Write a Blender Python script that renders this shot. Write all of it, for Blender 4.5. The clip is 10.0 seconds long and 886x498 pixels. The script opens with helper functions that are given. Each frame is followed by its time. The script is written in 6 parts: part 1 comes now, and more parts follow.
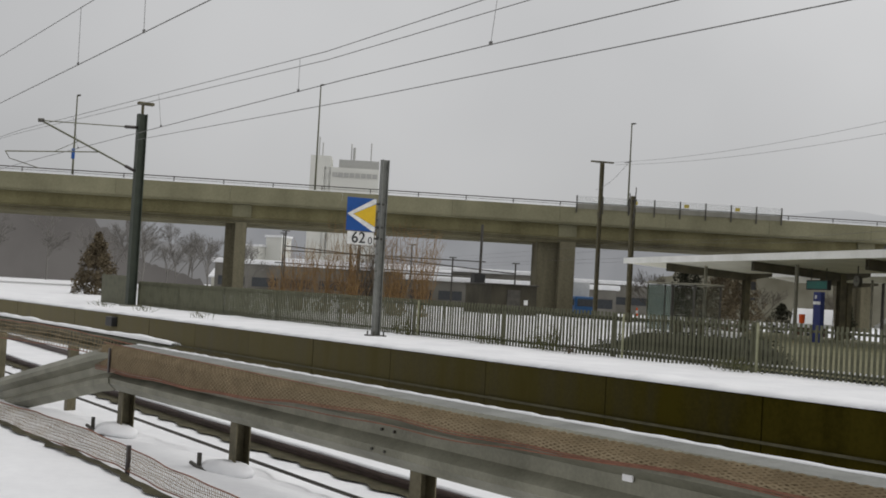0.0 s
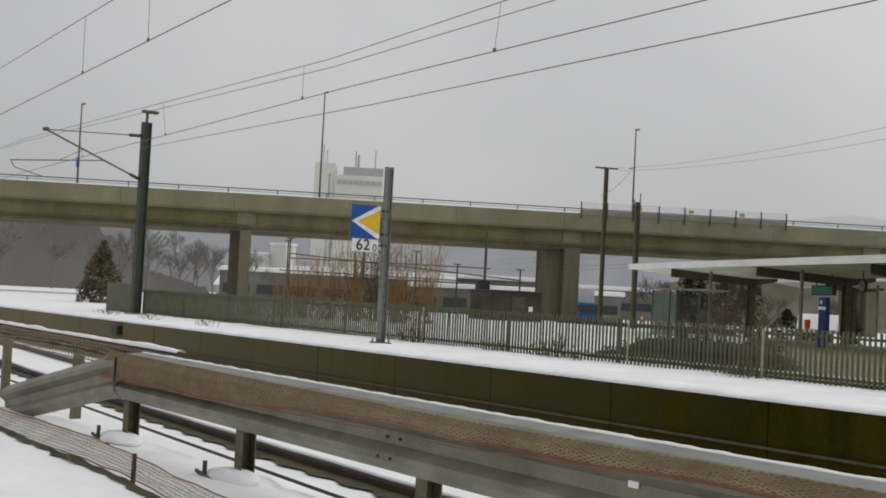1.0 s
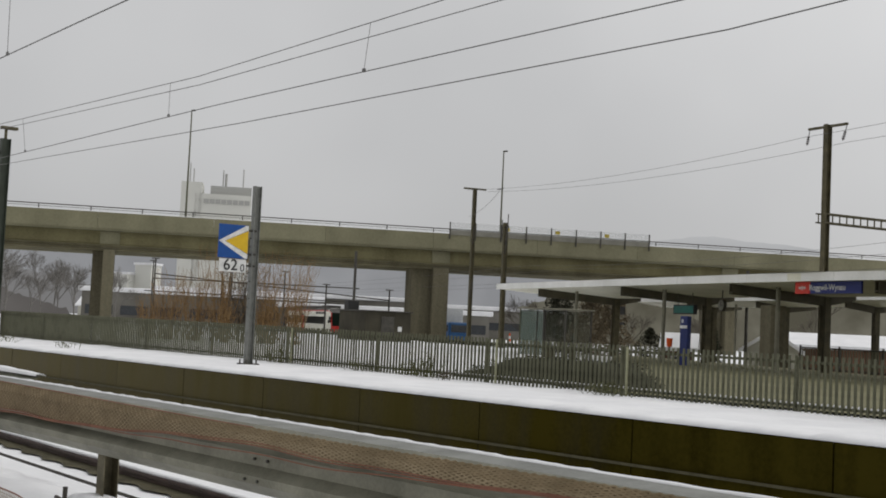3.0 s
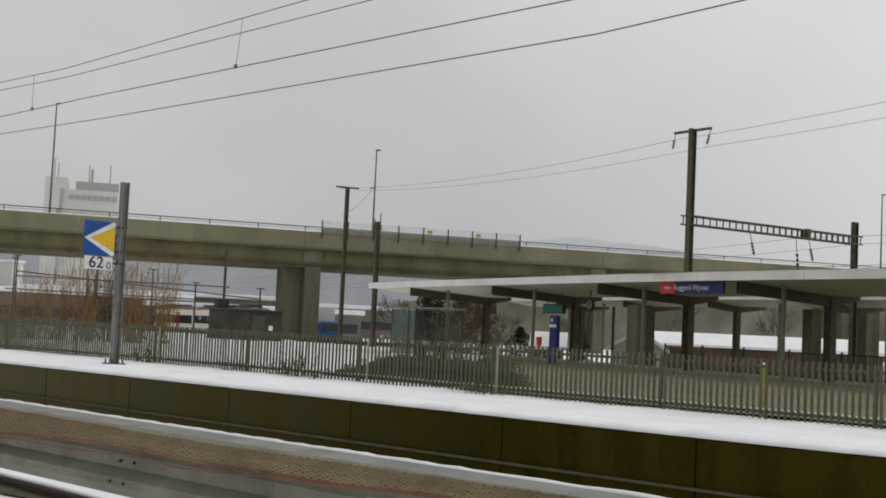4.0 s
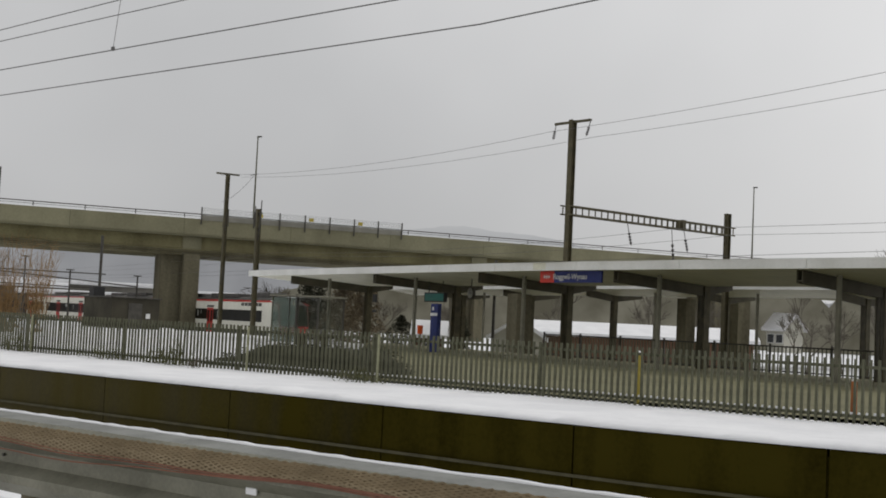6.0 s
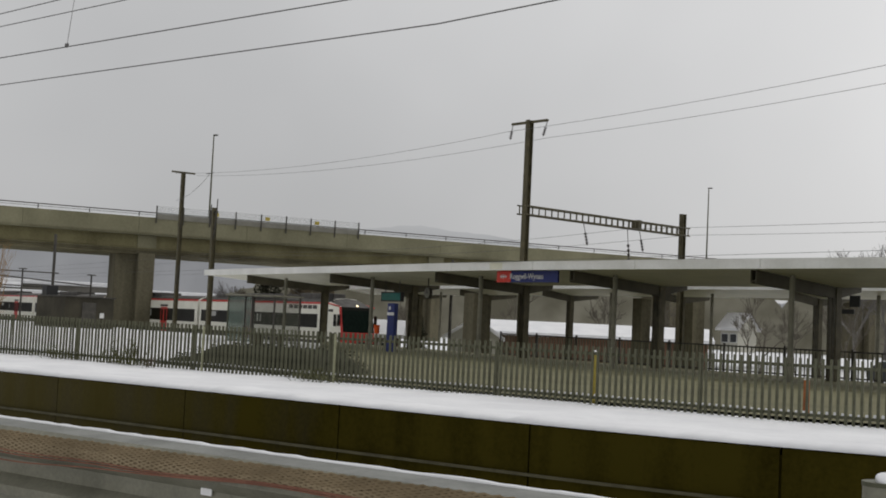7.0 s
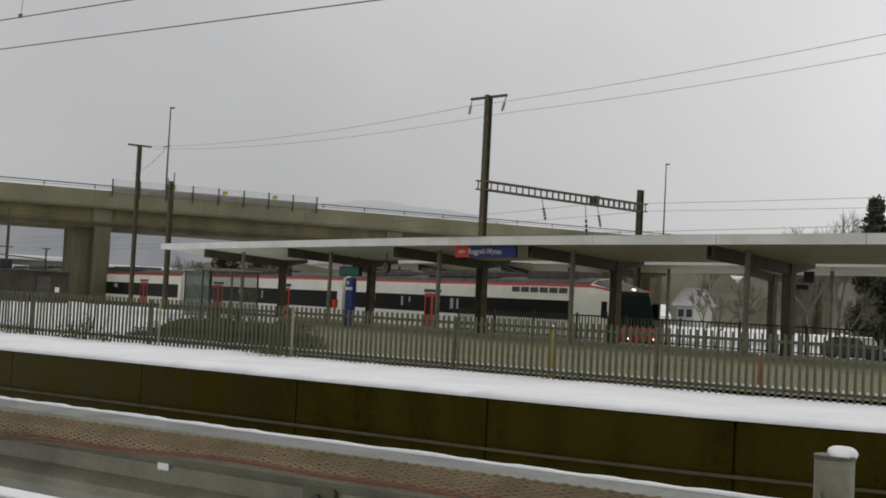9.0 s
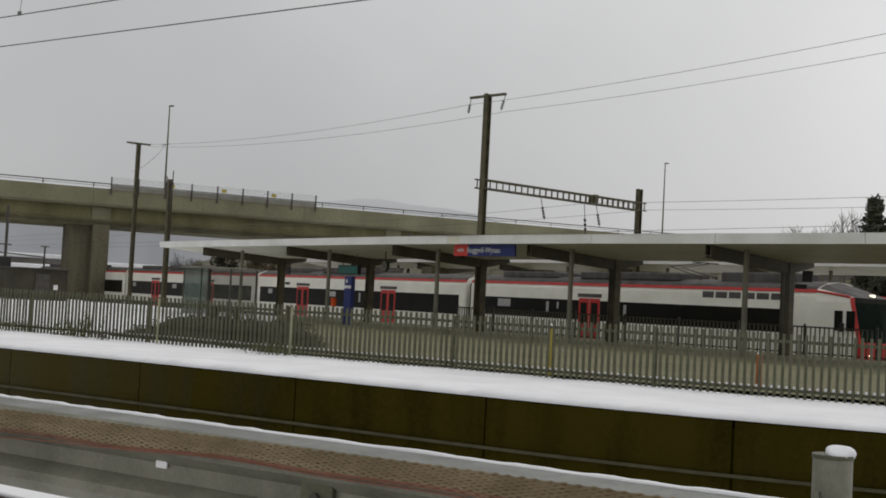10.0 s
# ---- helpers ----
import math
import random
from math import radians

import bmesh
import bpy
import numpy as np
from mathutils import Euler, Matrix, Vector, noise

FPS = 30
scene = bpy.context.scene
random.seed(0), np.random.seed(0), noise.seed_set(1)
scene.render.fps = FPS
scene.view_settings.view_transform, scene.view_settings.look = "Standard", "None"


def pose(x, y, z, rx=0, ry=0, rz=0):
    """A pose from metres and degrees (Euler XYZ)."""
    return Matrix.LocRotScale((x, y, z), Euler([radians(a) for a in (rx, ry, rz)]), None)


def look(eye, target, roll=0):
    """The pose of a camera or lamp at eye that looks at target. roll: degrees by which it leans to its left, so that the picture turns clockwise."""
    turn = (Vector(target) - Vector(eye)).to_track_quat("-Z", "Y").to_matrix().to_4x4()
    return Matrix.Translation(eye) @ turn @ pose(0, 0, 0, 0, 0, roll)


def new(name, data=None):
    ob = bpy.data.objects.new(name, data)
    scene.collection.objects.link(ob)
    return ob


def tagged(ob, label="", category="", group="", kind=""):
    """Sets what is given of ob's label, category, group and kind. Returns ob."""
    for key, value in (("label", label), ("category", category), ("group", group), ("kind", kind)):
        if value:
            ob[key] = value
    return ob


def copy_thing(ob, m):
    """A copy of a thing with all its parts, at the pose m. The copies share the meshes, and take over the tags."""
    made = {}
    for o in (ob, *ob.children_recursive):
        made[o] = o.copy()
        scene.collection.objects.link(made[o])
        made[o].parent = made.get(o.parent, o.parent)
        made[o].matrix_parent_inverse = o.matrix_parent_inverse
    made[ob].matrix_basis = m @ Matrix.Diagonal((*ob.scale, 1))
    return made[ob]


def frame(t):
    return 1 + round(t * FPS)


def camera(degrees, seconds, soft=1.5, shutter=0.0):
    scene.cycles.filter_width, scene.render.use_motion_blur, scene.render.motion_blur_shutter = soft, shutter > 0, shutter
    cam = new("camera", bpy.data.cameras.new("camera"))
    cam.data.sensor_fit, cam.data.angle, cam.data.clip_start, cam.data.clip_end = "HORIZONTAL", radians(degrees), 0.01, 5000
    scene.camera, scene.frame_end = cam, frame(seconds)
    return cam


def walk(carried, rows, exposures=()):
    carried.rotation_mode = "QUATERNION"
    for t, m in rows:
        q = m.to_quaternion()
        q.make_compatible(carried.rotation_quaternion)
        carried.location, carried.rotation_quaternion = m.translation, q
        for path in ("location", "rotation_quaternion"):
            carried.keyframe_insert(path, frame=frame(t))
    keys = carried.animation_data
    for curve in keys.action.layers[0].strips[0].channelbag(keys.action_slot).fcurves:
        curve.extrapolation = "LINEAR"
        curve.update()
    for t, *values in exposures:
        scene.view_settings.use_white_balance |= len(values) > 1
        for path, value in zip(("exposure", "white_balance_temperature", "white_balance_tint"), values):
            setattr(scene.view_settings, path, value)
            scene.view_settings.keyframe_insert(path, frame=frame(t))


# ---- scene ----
from collections import defaultdict

cam = camera(39.0, 10.0, soft=1.8)
EYE = (0.0, 0.0, 1.55)
PATH = [
    (0.0, 55.0, 1.98, -3.16), (0.5, 55.0, 1.98, -3.18), (1.0, 55.22, 2.28, -2.92), (1.5, 55.73, 3.01, -2.61),
    (1.8, 55.3, 3.12, -2.63), (2.0, 53.2, 3.21, -2.67), (2.2, 52.56, 3.2, -2.67), (3.3, 46.7, 3.48, -2.66),
    (3.5, 44.91, 3.44, -2.66), (4.0, 43.37, 3.72, -2.68), (4.5, 42.23, 3.74, -2.68), (5.0, 40.89, 3.41, -2.72),
    (5.5, 39.83, 3.40, -2.72), (5.7, 38.64, 3.38, -2.72), (6.8, 37.1, 3.52, -2.75), (7.0, 35.96, 3.52, -2.75),
    (7.5, 34.8, 3.55, -2.71), (8.0, 34.8, 3.55, -2.72), (8.3, 34.67, 3.45, -2.75), (8.4, 34.1, 3.03, -3.0),
    (8.5, 34.87, 1.97, -3.66), (8.6, 35.06, 3.03, -3.0), (8.7, 34.9, 1.6, -3.0), (8.8, 34.3, 2.7, -2.9),
    (9.0, 34.05, 2.46, -2.85), (9.5, 33.99, 2.40, -2.97), (10.0, 33.99, 2.40, -2.97)]
walk(cam, [(t, pose(*EYE, 90 + p, r, y)) for t, y, p, r in PATH], [(0.0, 0.03), (5.5, 0.0), (7.0, -0.08), (10.0, -0.1)])

# ---------------------------------------------------------------- light: overcast winter sky
world = bpy.data.worlds.new("overcast")
scene.world = world
world.use_nodes = True
wn, wl = world.node_tree.nodes, world.node_tree.links
wn.clear()
w_out, w_bg = wn.new("ShaderNodeOutputWorld"), wn.new("ShaderNodeBackground")
w_sky, w_mix, w_hsv = wn.new("ShaderNodeTexSky"), wn.new("ShaderNodeMixRGB"), wn.new("ShaderNodeHueSaturation")
w_sky.sky_type, w_sky.sun_disc = "NISHITA", False
w_sky.sun_elevation, w_sky.sun_rotation, w_sky.dust_density = radians(28), radians(20), 4.0
w_hsv.inputs["Saturation"].default_value, w_hsv.inputs["Value"].default_value = 0.12, 0.16
w_noise, w_ramp = wn.new("ShaderNodeTexNoise"), wn.new("ShaderNodeValToRGB")
w_noise.inputs["Scale"].default_value, w_noise.inputs["Detail"].default_value = 1.6, 4
w_tc, w_sep, w_add = wn.new("ShaderNodeTexCoord"), wn.new("ShaderNodeSeparateXYZ"), wn.new("ShaderNodeMath")
w_add.operation = "MULTIPLY_ADD"
w_add.inputs[1].default_value = 0.45
# cloud cover thins towards the east and the zenith
wl.new(w_tc.outputs["Generated"], w_sep.inputs[0])
w_up = wn.new("ShaderNodeMath")
w_up.operation = "MULTIPLY_ADD"
w_up.inputs[1].default_value = 1.5
wl.new(w_sep.outputs["Z"], w_up.inputs[0])
wl.new(w_sep.outputs["X"], w_up.inputs[2])
wl.new(w_up.outputs[0], w_add.inputs[0])
w_ramp.color_ramp.elements[0].position, w_ramp.color_ramp.elements[0].color = 0.08, (0.42, 0.424, 0.432, 1)
w_ramp.color_ramp.elements[1].position, w_ramp.color_ramp.elements[1].color = 0.62, (0.69, 0.69, 0.695, 1)
w_mix.inputs["Fac"].default_value = 0.85
wl.new(w_sky.outputs[0], w_hsv.inputs["Color"])
wl.new(w_hsv.outputs[0], w_mix.inputs[1])
wl.new(w_noise.outputs["Fac"], w_add.inputs[2])
wl.new(w_add.outputs[0], w_ramp.inputs[0])
wl.new(w_ramp.outputs[0], w_mix.inputs[2])
wl.new(w_mix.outputs[0], w_bg.inputs["Color"])
w_bg.inputs["Strength"].default_value = 1.0
wl.new(w_bg.outputs[0], w_out.inputs["Surface"])

sun = new("sun", bpy.data.lights.new("sun", "SUN"))
sun.data.energy, sun.data.angle, sun.data.color = 1.0, radians(40), (1.0, 0.98, 0.95)
sun.matrix_world = look((0, 0, 60), (-22, -34, 0))


# ---------------------------------------------------------------- materials
def mat(name, c1, c2=None, rough=0.7, metal=0.0, scale=6.0, fine=60.0, bump=0.15, emit=0.0, streak=0.0, spec=None, vary=0.0, dry=None):
    """Two-scale mottled surface. streak: vertical run-off stains, vary: change from piece to piece."""
    m = bpy.data.materials.new(name)
    m.use_nodes = True
    nd, ln = m.node_tree.nodes, m.node_tree.links
    bs = nd["Principled BSDF"]
    c2 = c2 or tuple(0.75 * v for v in c1)
    tc = nd.new("ShaderNodeTexCoord")
    n1, n2 = nd.new("ShaderNodeTexNoise"), nd.new("ShaderNodeTexNoise")
    n1.inputs["Scale"].default_value, n1.inputs["Detail"].default_value = scale, 5
    n2.inputs["Scale"].default_value, n2.inputs["Detail"].default_value = fine, 3
    src = tc.outputs["Object"]
    ln.new(src, n2.inputs["Vector"])
    if streak:
        mp = nd.new("ShaderNodeMapping")
        mp.inputs["Scale"].default_value = (1, 1, streak)
        ln.new(src, mp.inputs["Vector"])
        ln.new(mp.outputs[0], n1.inputs["Vector"])
    else:
        ln.new(src, n1.inputs["Vector"])
    add = nd.new("ShaderNodeMath")
    add.operation = "MULTIPLY_ADD"
    add.inputs[1].default_value = 0.35
    ln.new(n2.outputs["Fac"], add.inputs[0])
    sub = nd.new("ShaderNodeMath")
    sub.operation = "SUBTRACT"
    sub.inputs[1].default_value = 0.17
    ln.new(n1.outputs["Fac"], sub.inputs[0])
    ln.new(sub.outputs[0], add.inputs[2])
    last = add.outputs[0]
    if vary:
        oi, ma = nd.new("ShaderNodeObjectInfo"), nd.new("ShaderNodeMath")
        ma.operation = "MULTIPLY_ADD"
        ma.inputs[1].default_value = vary
        ln.new(oi.outputs["Random"], ma.inputs[0])
        ln.new(last, ma.inputs[2])
        last = ma.outputs[0]
    rp = nd.new("ShaderNodeValToRGB")
    rp.color_ramp.elements[0].position, rp.color_ramp.elements[0].color = 0.3, (*c2, 1)
    rp.color_ramp.elements[1].position, rp.color_ramp.elements[1].color = 0.7, (*c1, 1)
    ln.new(last, rp.inputs[0])
    ln.new(rp.outputs[0], bs.inputs["Base Color"])
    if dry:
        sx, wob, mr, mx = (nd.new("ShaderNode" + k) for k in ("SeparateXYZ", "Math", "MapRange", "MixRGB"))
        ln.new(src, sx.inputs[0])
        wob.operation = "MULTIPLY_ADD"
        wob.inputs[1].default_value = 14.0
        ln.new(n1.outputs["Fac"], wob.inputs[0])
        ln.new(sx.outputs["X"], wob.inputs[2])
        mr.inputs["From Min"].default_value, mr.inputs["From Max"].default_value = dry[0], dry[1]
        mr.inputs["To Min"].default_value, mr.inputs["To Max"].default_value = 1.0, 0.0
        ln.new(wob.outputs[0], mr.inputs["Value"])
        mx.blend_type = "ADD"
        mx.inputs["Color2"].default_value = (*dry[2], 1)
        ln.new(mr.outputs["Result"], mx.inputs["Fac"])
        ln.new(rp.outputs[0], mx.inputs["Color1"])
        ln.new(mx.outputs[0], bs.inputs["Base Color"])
    bs.inputs["Roughness"].default_value, bs.inputs["Metallic"].default_value = rough, metal
    bs.inputs["Specular IOR Level"].default_value = spec if spec is not None else 0.15 if rough >= 0.55 and metal < 0.1 else 0.4
    if bump:
        bp = nd.new("ShaderNodeBump")
        bp.inputs["Strength"].default_value, bp.inputs["Distance"].default_value = bump, 0.02
        ln.new(add.outputs[0], bp.inputs["Height"])
        ln.new(bp.outputs[0], bs.inputs["Normal"])
    if emit:
        bs.inputs["Emission Color"].default_value = (*c1, 1)
        bs.inputs["Emission Strength"].default_value = emit
    return m


def glass_mat(name, tint, alpha):
    m = bpy.data.materials.new(name)
    m.use_nodes = True
    bs = m.node_tree.nodes["Principled BSDF"]
    bs.inputs["Base Color"].default_value = (*tint, 1)
    bs.inputs["Roughness"].default_value = 0.08
    bs.inputs["Alpha"].default_value = alpha
    return m


def backdrop_mat(name, c1, c2, scale, glow, haze_fade=None):
    """Distant plain backdrop that glows, mist put into its colours; last argument: (height, height, colour) between
    which painted haze takes over.
    """
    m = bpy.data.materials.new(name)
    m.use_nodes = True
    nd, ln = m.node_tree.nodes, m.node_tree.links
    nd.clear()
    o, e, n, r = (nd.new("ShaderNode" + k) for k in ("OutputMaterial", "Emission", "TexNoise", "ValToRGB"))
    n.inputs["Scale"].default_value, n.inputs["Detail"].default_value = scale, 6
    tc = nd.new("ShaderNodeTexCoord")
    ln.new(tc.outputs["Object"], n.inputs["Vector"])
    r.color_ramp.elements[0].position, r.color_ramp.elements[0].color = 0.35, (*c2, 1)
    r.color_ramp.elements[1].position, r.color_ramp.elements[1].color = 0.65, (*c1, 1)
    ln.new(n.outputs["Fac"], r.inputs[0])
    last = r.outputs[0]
    if haze_fade:
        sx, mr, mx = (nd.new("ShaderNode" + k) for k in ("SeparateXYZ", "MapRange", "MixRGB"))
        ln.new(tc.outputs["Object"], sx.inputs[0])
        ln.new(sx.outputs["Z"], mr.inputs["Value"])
        mr.inputs["From Min"].default_value, mr.inputs["From Max"].default_value = haze_fade[0], haze_fade[1]
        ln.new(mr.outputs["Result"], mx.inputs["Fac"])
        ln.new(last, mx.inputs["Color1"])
        mx.inputs["Color2"].default_value = (*haze_fade[2], 1)
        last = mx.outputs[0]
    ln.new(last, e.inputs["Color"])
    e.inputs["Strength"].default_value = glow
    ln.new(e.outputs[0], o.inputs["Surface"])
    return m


SNOW = mat("snow", (0.77, 0.772, 0.782), (0.67, 0.673, 0.688), 0.65, scale=0.9, fine=11, bump=0.7)
CONDUIT = mat("weathered_conduit", (0.085, 0.078, 0.045), (0.05, 0.046, 0.026), 0.65, scale=3, fine=30, bump=0.1)
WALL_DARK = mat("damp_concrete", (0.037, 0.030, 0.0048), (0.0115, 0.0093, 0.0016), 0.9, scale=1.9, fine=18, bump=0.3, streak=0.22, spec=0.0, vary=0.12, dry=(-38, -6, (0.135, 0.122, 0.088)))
CONCRETE = mat("weathered_concrete", (0.235, 0.224, 0.145), (0.158, 0.15, 0.095), 0.85, scale=0.35, fine=5, bump=0.2, streak=0.5)
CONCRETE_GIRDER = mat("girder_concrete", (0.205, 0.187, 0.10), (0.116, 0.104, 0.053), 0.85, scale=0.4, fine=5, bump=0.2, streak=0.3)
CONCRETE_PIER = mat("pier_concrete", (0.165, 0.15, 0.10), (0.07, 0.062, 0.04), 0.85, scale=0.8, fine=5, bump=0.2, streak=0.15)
CONCRETE_GREY = mat("grey_concrete", (0.24, 0.235, 0.20), (0.17, 0.165, 0.14), 0.85, scale=0.7, fine=9, bump=0.2)
ASPHALT = mat("wet_asphalt", (0.170, 0.162, 0.090), (0.117, 0.110, 0.06), 0.75, scale=0.4, fine=25, bump=0.2)
BALLAST = mat("dark_ballast", (0.095, 0.085, 0.052), (0.038, 0.034, 0.021), 0.9, scale=3, fine=22, bump=0.9)
RAIL = mat("rusty_rail", (0.10, 0.07, 0.06), (0.05, 0.035, 0.03), 0.5, 0.6, scale=4, fine=40, bump=0.1)
ZINC = mat("galvanised_steel", (0.245, 0.24, 0.185), (0.135, 0.132, 0.098), 0.5, 0.3, scale=3, fine=45, bump=0.06)
ZINC_DULL = mat("dull_zinc", (0.115, 0.116, 0.075), (0.066, 0.067, 0.042), 0.55, 0.5, scale=4, fine=40, bump=0.06, vary=0.2)
ZINC_TOP = mat("frosted_zinc", (0.205, 0.21, 0.192), (0.13, 0.133, 0.12), 0.6, 0.2, scale=5, fine=40, bump=0.08)
POST_STEEL = mat("post_steel", (0.17, 0.15, 0.095), (0.085, 0.075, 0.045), 0.55, 0.45, scale=5, fine=40, bump=0.1)
GREEN_STEEL = mat("green_painted_steel", (0.046, 0.056, 0.040), (0.028, 0.035, 0.025), 0.55, 0.2, scale=2, fine=30, bump=0.1)
DARK_STEEL = mat("dark_steel", (0.075, 0.070, 0.058), (0.04, 0.037, 0.031), 0.6, 0.3, scale=3, fine=30, bump=0.1)
BROWN_STEEL = mat("brown_steel", (0.098, 0.085, 0.044), (0.049, 0.042, 0.021), 0.6, 0.25, scale=3, fine=30, bump=0.1)
WIRE = mat("wire_copper", (0.16, 0.155, 0.15), (0.10, 0.098, 0.094), 0.6, 0.4, bump=0)
INSULATOR = mat("brown_insulator", (0.05, 0.04, 0.035), (0.025, 0.02, 0.02), 0.35, bump=0)
NET = mat("faded_net", (0.31, 0.245, 0.155), (0.19, 0.148, 0.09), 0.85, scale=3, fine=30, bump=0)
# browner than the outer net: shade between the cords is in this colour
NET_FOLD_SHADE = mat("folded_net_shade", (0.20, 0.152, 0.092), (0.125, 0.094, 0.056), 0.9, scale=7, fine=70, bump=0.6)
NET_EDGE = mat("net_edge_cord", (0.26, 0.125, 0.085), (0.17, 0.08, 0.055), 0.85, scale=3, fine=30, bump=0)
WHITE = mat("white_reflector", (0.85, 0.85, 0.85), (0.75, 0.75, 0.75), 0.3, bump=0)
SIGN_BLUE = mat("sign_blue", (0.002, 0.062, 0.26), (0.002, 0.05, 0.21), 0.4, bump=0)
SIGN_YELLOW = mat("sign_yellow", (0.62, 0.40, 0.012), (0.55, 0.35, 0.01), 0.4, bump=0)
SIGN_WHITE = mat("sign_white", (0.72, 0.72, 0.70), (0.50, 0.50, 0.48), 0.5, scale=5, bump=0)
BLACK = mat("sign_black", (0.02, 0.02, 0.02), (0.015, 0.015, 0.015), 0.5, bump=0)
ROOF_WHITE = mat("canopy_fascia", (0.80, 0.80, 0.77), (0.66, 0.66, 0.62), 0.5, 0.1, scale=0.8, fine=12, bump=0.08)
SOFFIT = mat("canopy_soffit", (0.74, 0.73, 0.59), (0.60, 0.59, 0.47), 0.45, 0.1, scale=0.8, fine=10, bump=0.05)
STATION_NAVY = mat("station_sign_navy", (0.008, 0.020, 0.16), (0.006, 0.016, 0.13), 0.4, bump=0)
STATION_RED = mat("station_sign_red", (0.62, 0.035, 0.018), (0.52, 0.03, 0.015), 0.4, bump=0)
TOTEM_BLUE = mat("totem_blue", (0.010, 0.022, 0.13), (0.007, 0.016, 0.10), 0.4, bump=0)
BOARD_GREEN = mat("board_green", (0.008, 0.17, 0.14), (0.006, 0.13, 0.11), 0.3, bump=0)
YELLOW_POST = mat("yellow_marker", (0.42, 0.34, 0.07), (0.30, 0.24, 0.06), 0.7, scale=6, bump=0.1)
ORANGE_POST = mat("orange_marker", (0.42, 0.15, 0.05), (0.30, 0.11, 0.05), 0.7, scale=6, bump=0.1)
PALE_POST = mat("pale_fence_post", (0.34, 0.34, 0.22), (0.24, 0.24, 0.155), 0.6, scale=6, bump=0.1)
GLASS_BACK = glass_mat("dusty_glass", (0.11, 0.115, 0.085), 0.30)
GLASS = glass_mat("shelter_glass", (0.13, 0.17, 0.145), 0.40)
BEAM = mat("beam_steel", (0.105, 0.094, 0.062), (0.065, 0.058, 0.038), 0.6, 0.2, scale=2, fine=25, bump=0.1)
PIPE = mat("grey_downpipe", (0.22, 0.21, 0.155), (0.14, 0.135, 0.10), 0.6, 0.2, scale=3, fine=30, bump=0.1)
# far panes paled by mist put into the colour; also the train's pale panels
PANE_FAR = mat("far_pane", (0.40, 0.40, 0.38), (0.33, 0.33, 0.31), 0.5, bump=0)
SCREEN_GLASS = glass_mat("screen_glass", (0.45, 0.47, 0.45), 0.16)
TRAIN_WHITE = mat("train_white", (0.84, 0.83, 0.73), (0.72, 0.71, 0.62), 0.35, scale=0.8, fine=8, bump=0.03)
TRAIN_RED = mat("train_red", (0.50, 0.028, 0.022), (0.40, 0.022, 0.018), 0.35, scale=2, bump=0.02)
TRAIN_DARK = mat("train_window_band", (0.0095, 0.0095, 0.006), (0.0055, 0.0055, 0.0035), 0.3, scale=1, bump=0, spec=0.12)
TRAIN_UNDER = mat("train_underframe", (0.045, 0.040, 0.036), (0.02, 0.018, 0.016), 0.8, scale=3, bump=0.4)
TRAIN_ROOF = mat("train_roof_grey", (0.11, 0.105, 0.098), (0.06, 0.057, 0.052), 0.7, scale=2, bump=0.2)
TRAIN_GLASS = mat("train_windscreen", (0.009, 0.016, 0.012), (0.005, 0.009, 0.007), 0.35, bump=0, spec=0.02)
HEADLIGHT = mat("lit_headlight", (1.0, 0.85, 0.55), (1.0, 0.85, 0.55), 0.3, bump=0, emit=2.5)
TWIG = mat("bare_twigs", (0.12, 0.10, 0.075), (0.07, 0.058, 0.044), 0.9, bump=0)
TWIG_ORANGE = mat("willow_twigs", (0.27, 0.17, 0.075), (0.15, 0.095, 0.045), 0.9, bump=0)
NEEDLES = mat("dark_evergreen", (0.075, 0.078, 0.05), (0.038, 0.04, 0.026), 0.9, scale=1.5, fine=10, bump=0)
NEEDLES_BROWN = mat("brown_evergreen", (0.15, 0.12, 0.075), (0.075, 0.06, 0.038), 0.9, scale=1.5, fine=10, bump=0)
HEDGE = mat("hedge_leaves", (0.045, 0.045, 0.028), (0.018, 0.018, 0.011), 0.9, scale=2, fine=14, bump=0)
GRASS = mat("winter_weeds", (0.11, 0.115, 0.05), (0.06, 0.058, 0.028), 0.9, bump=0)
HOUSE_PALE = mat("pale_render", (0.52, 0.51, 0.44), (0.42, 0.41, 0.35), 0.9, scale=0.6, bump=0.1)
HOUSE_BROWN = mat("brown_cladding", (0.15, 0.085, 0.055), (0.09, 0.055, 0.038), 0.85, scale=0.8, bump=0.1)
# cladding grey lightened, the mist before the halls put into it
HALL_GREY = mat("hall_cladding_hazed", (0.19, 0.182, 0.16), (0.12, 0.114, 0.098), 0.8, scale=0.3, bump=0.1)
# white raised towards the sky's tone, mist put into the render colour
SILO_WHITE = mat("silo_render_hazed", (0.62, 0.62, 0.575), (0.54, 0.54, 0.5), 0.85, scale=0.08, bump=0.05)
PANE_DARK = mat("dark_pane", (0.05, 0.055, 0.06), (0.03, 0.033, 0.036), 0.15, bump=0)
BOX_DARK = mat("dark_render_box", (0.066, 0.06, 0.043), (0.036, 0.033, 0.024), 0.85, scale=0.8, bump=0.2)
TRUCK_BLUE = mat("truck_blue", (0.012, 0.075, 0.19), (0.010, 0.055, 0.15), 0.35, bump=0)
TRUCK_WHITE = mat("truck_tarpaulin", (0.52, 0.53, 0.53), (0.42, 0.43, 0.43), 0.6, bump=0.1)
TYRE = mat("tyre_rubber", (0.03, 0.03, 0.03), (0.02, 0.02, 0.02), 0.9, bump=0.1)
CONE_ORANGE = mat("cone_orange", (0.65, 0.10, 0.02), (0.55, 0.08, 0.02), 0.6, bump=0)
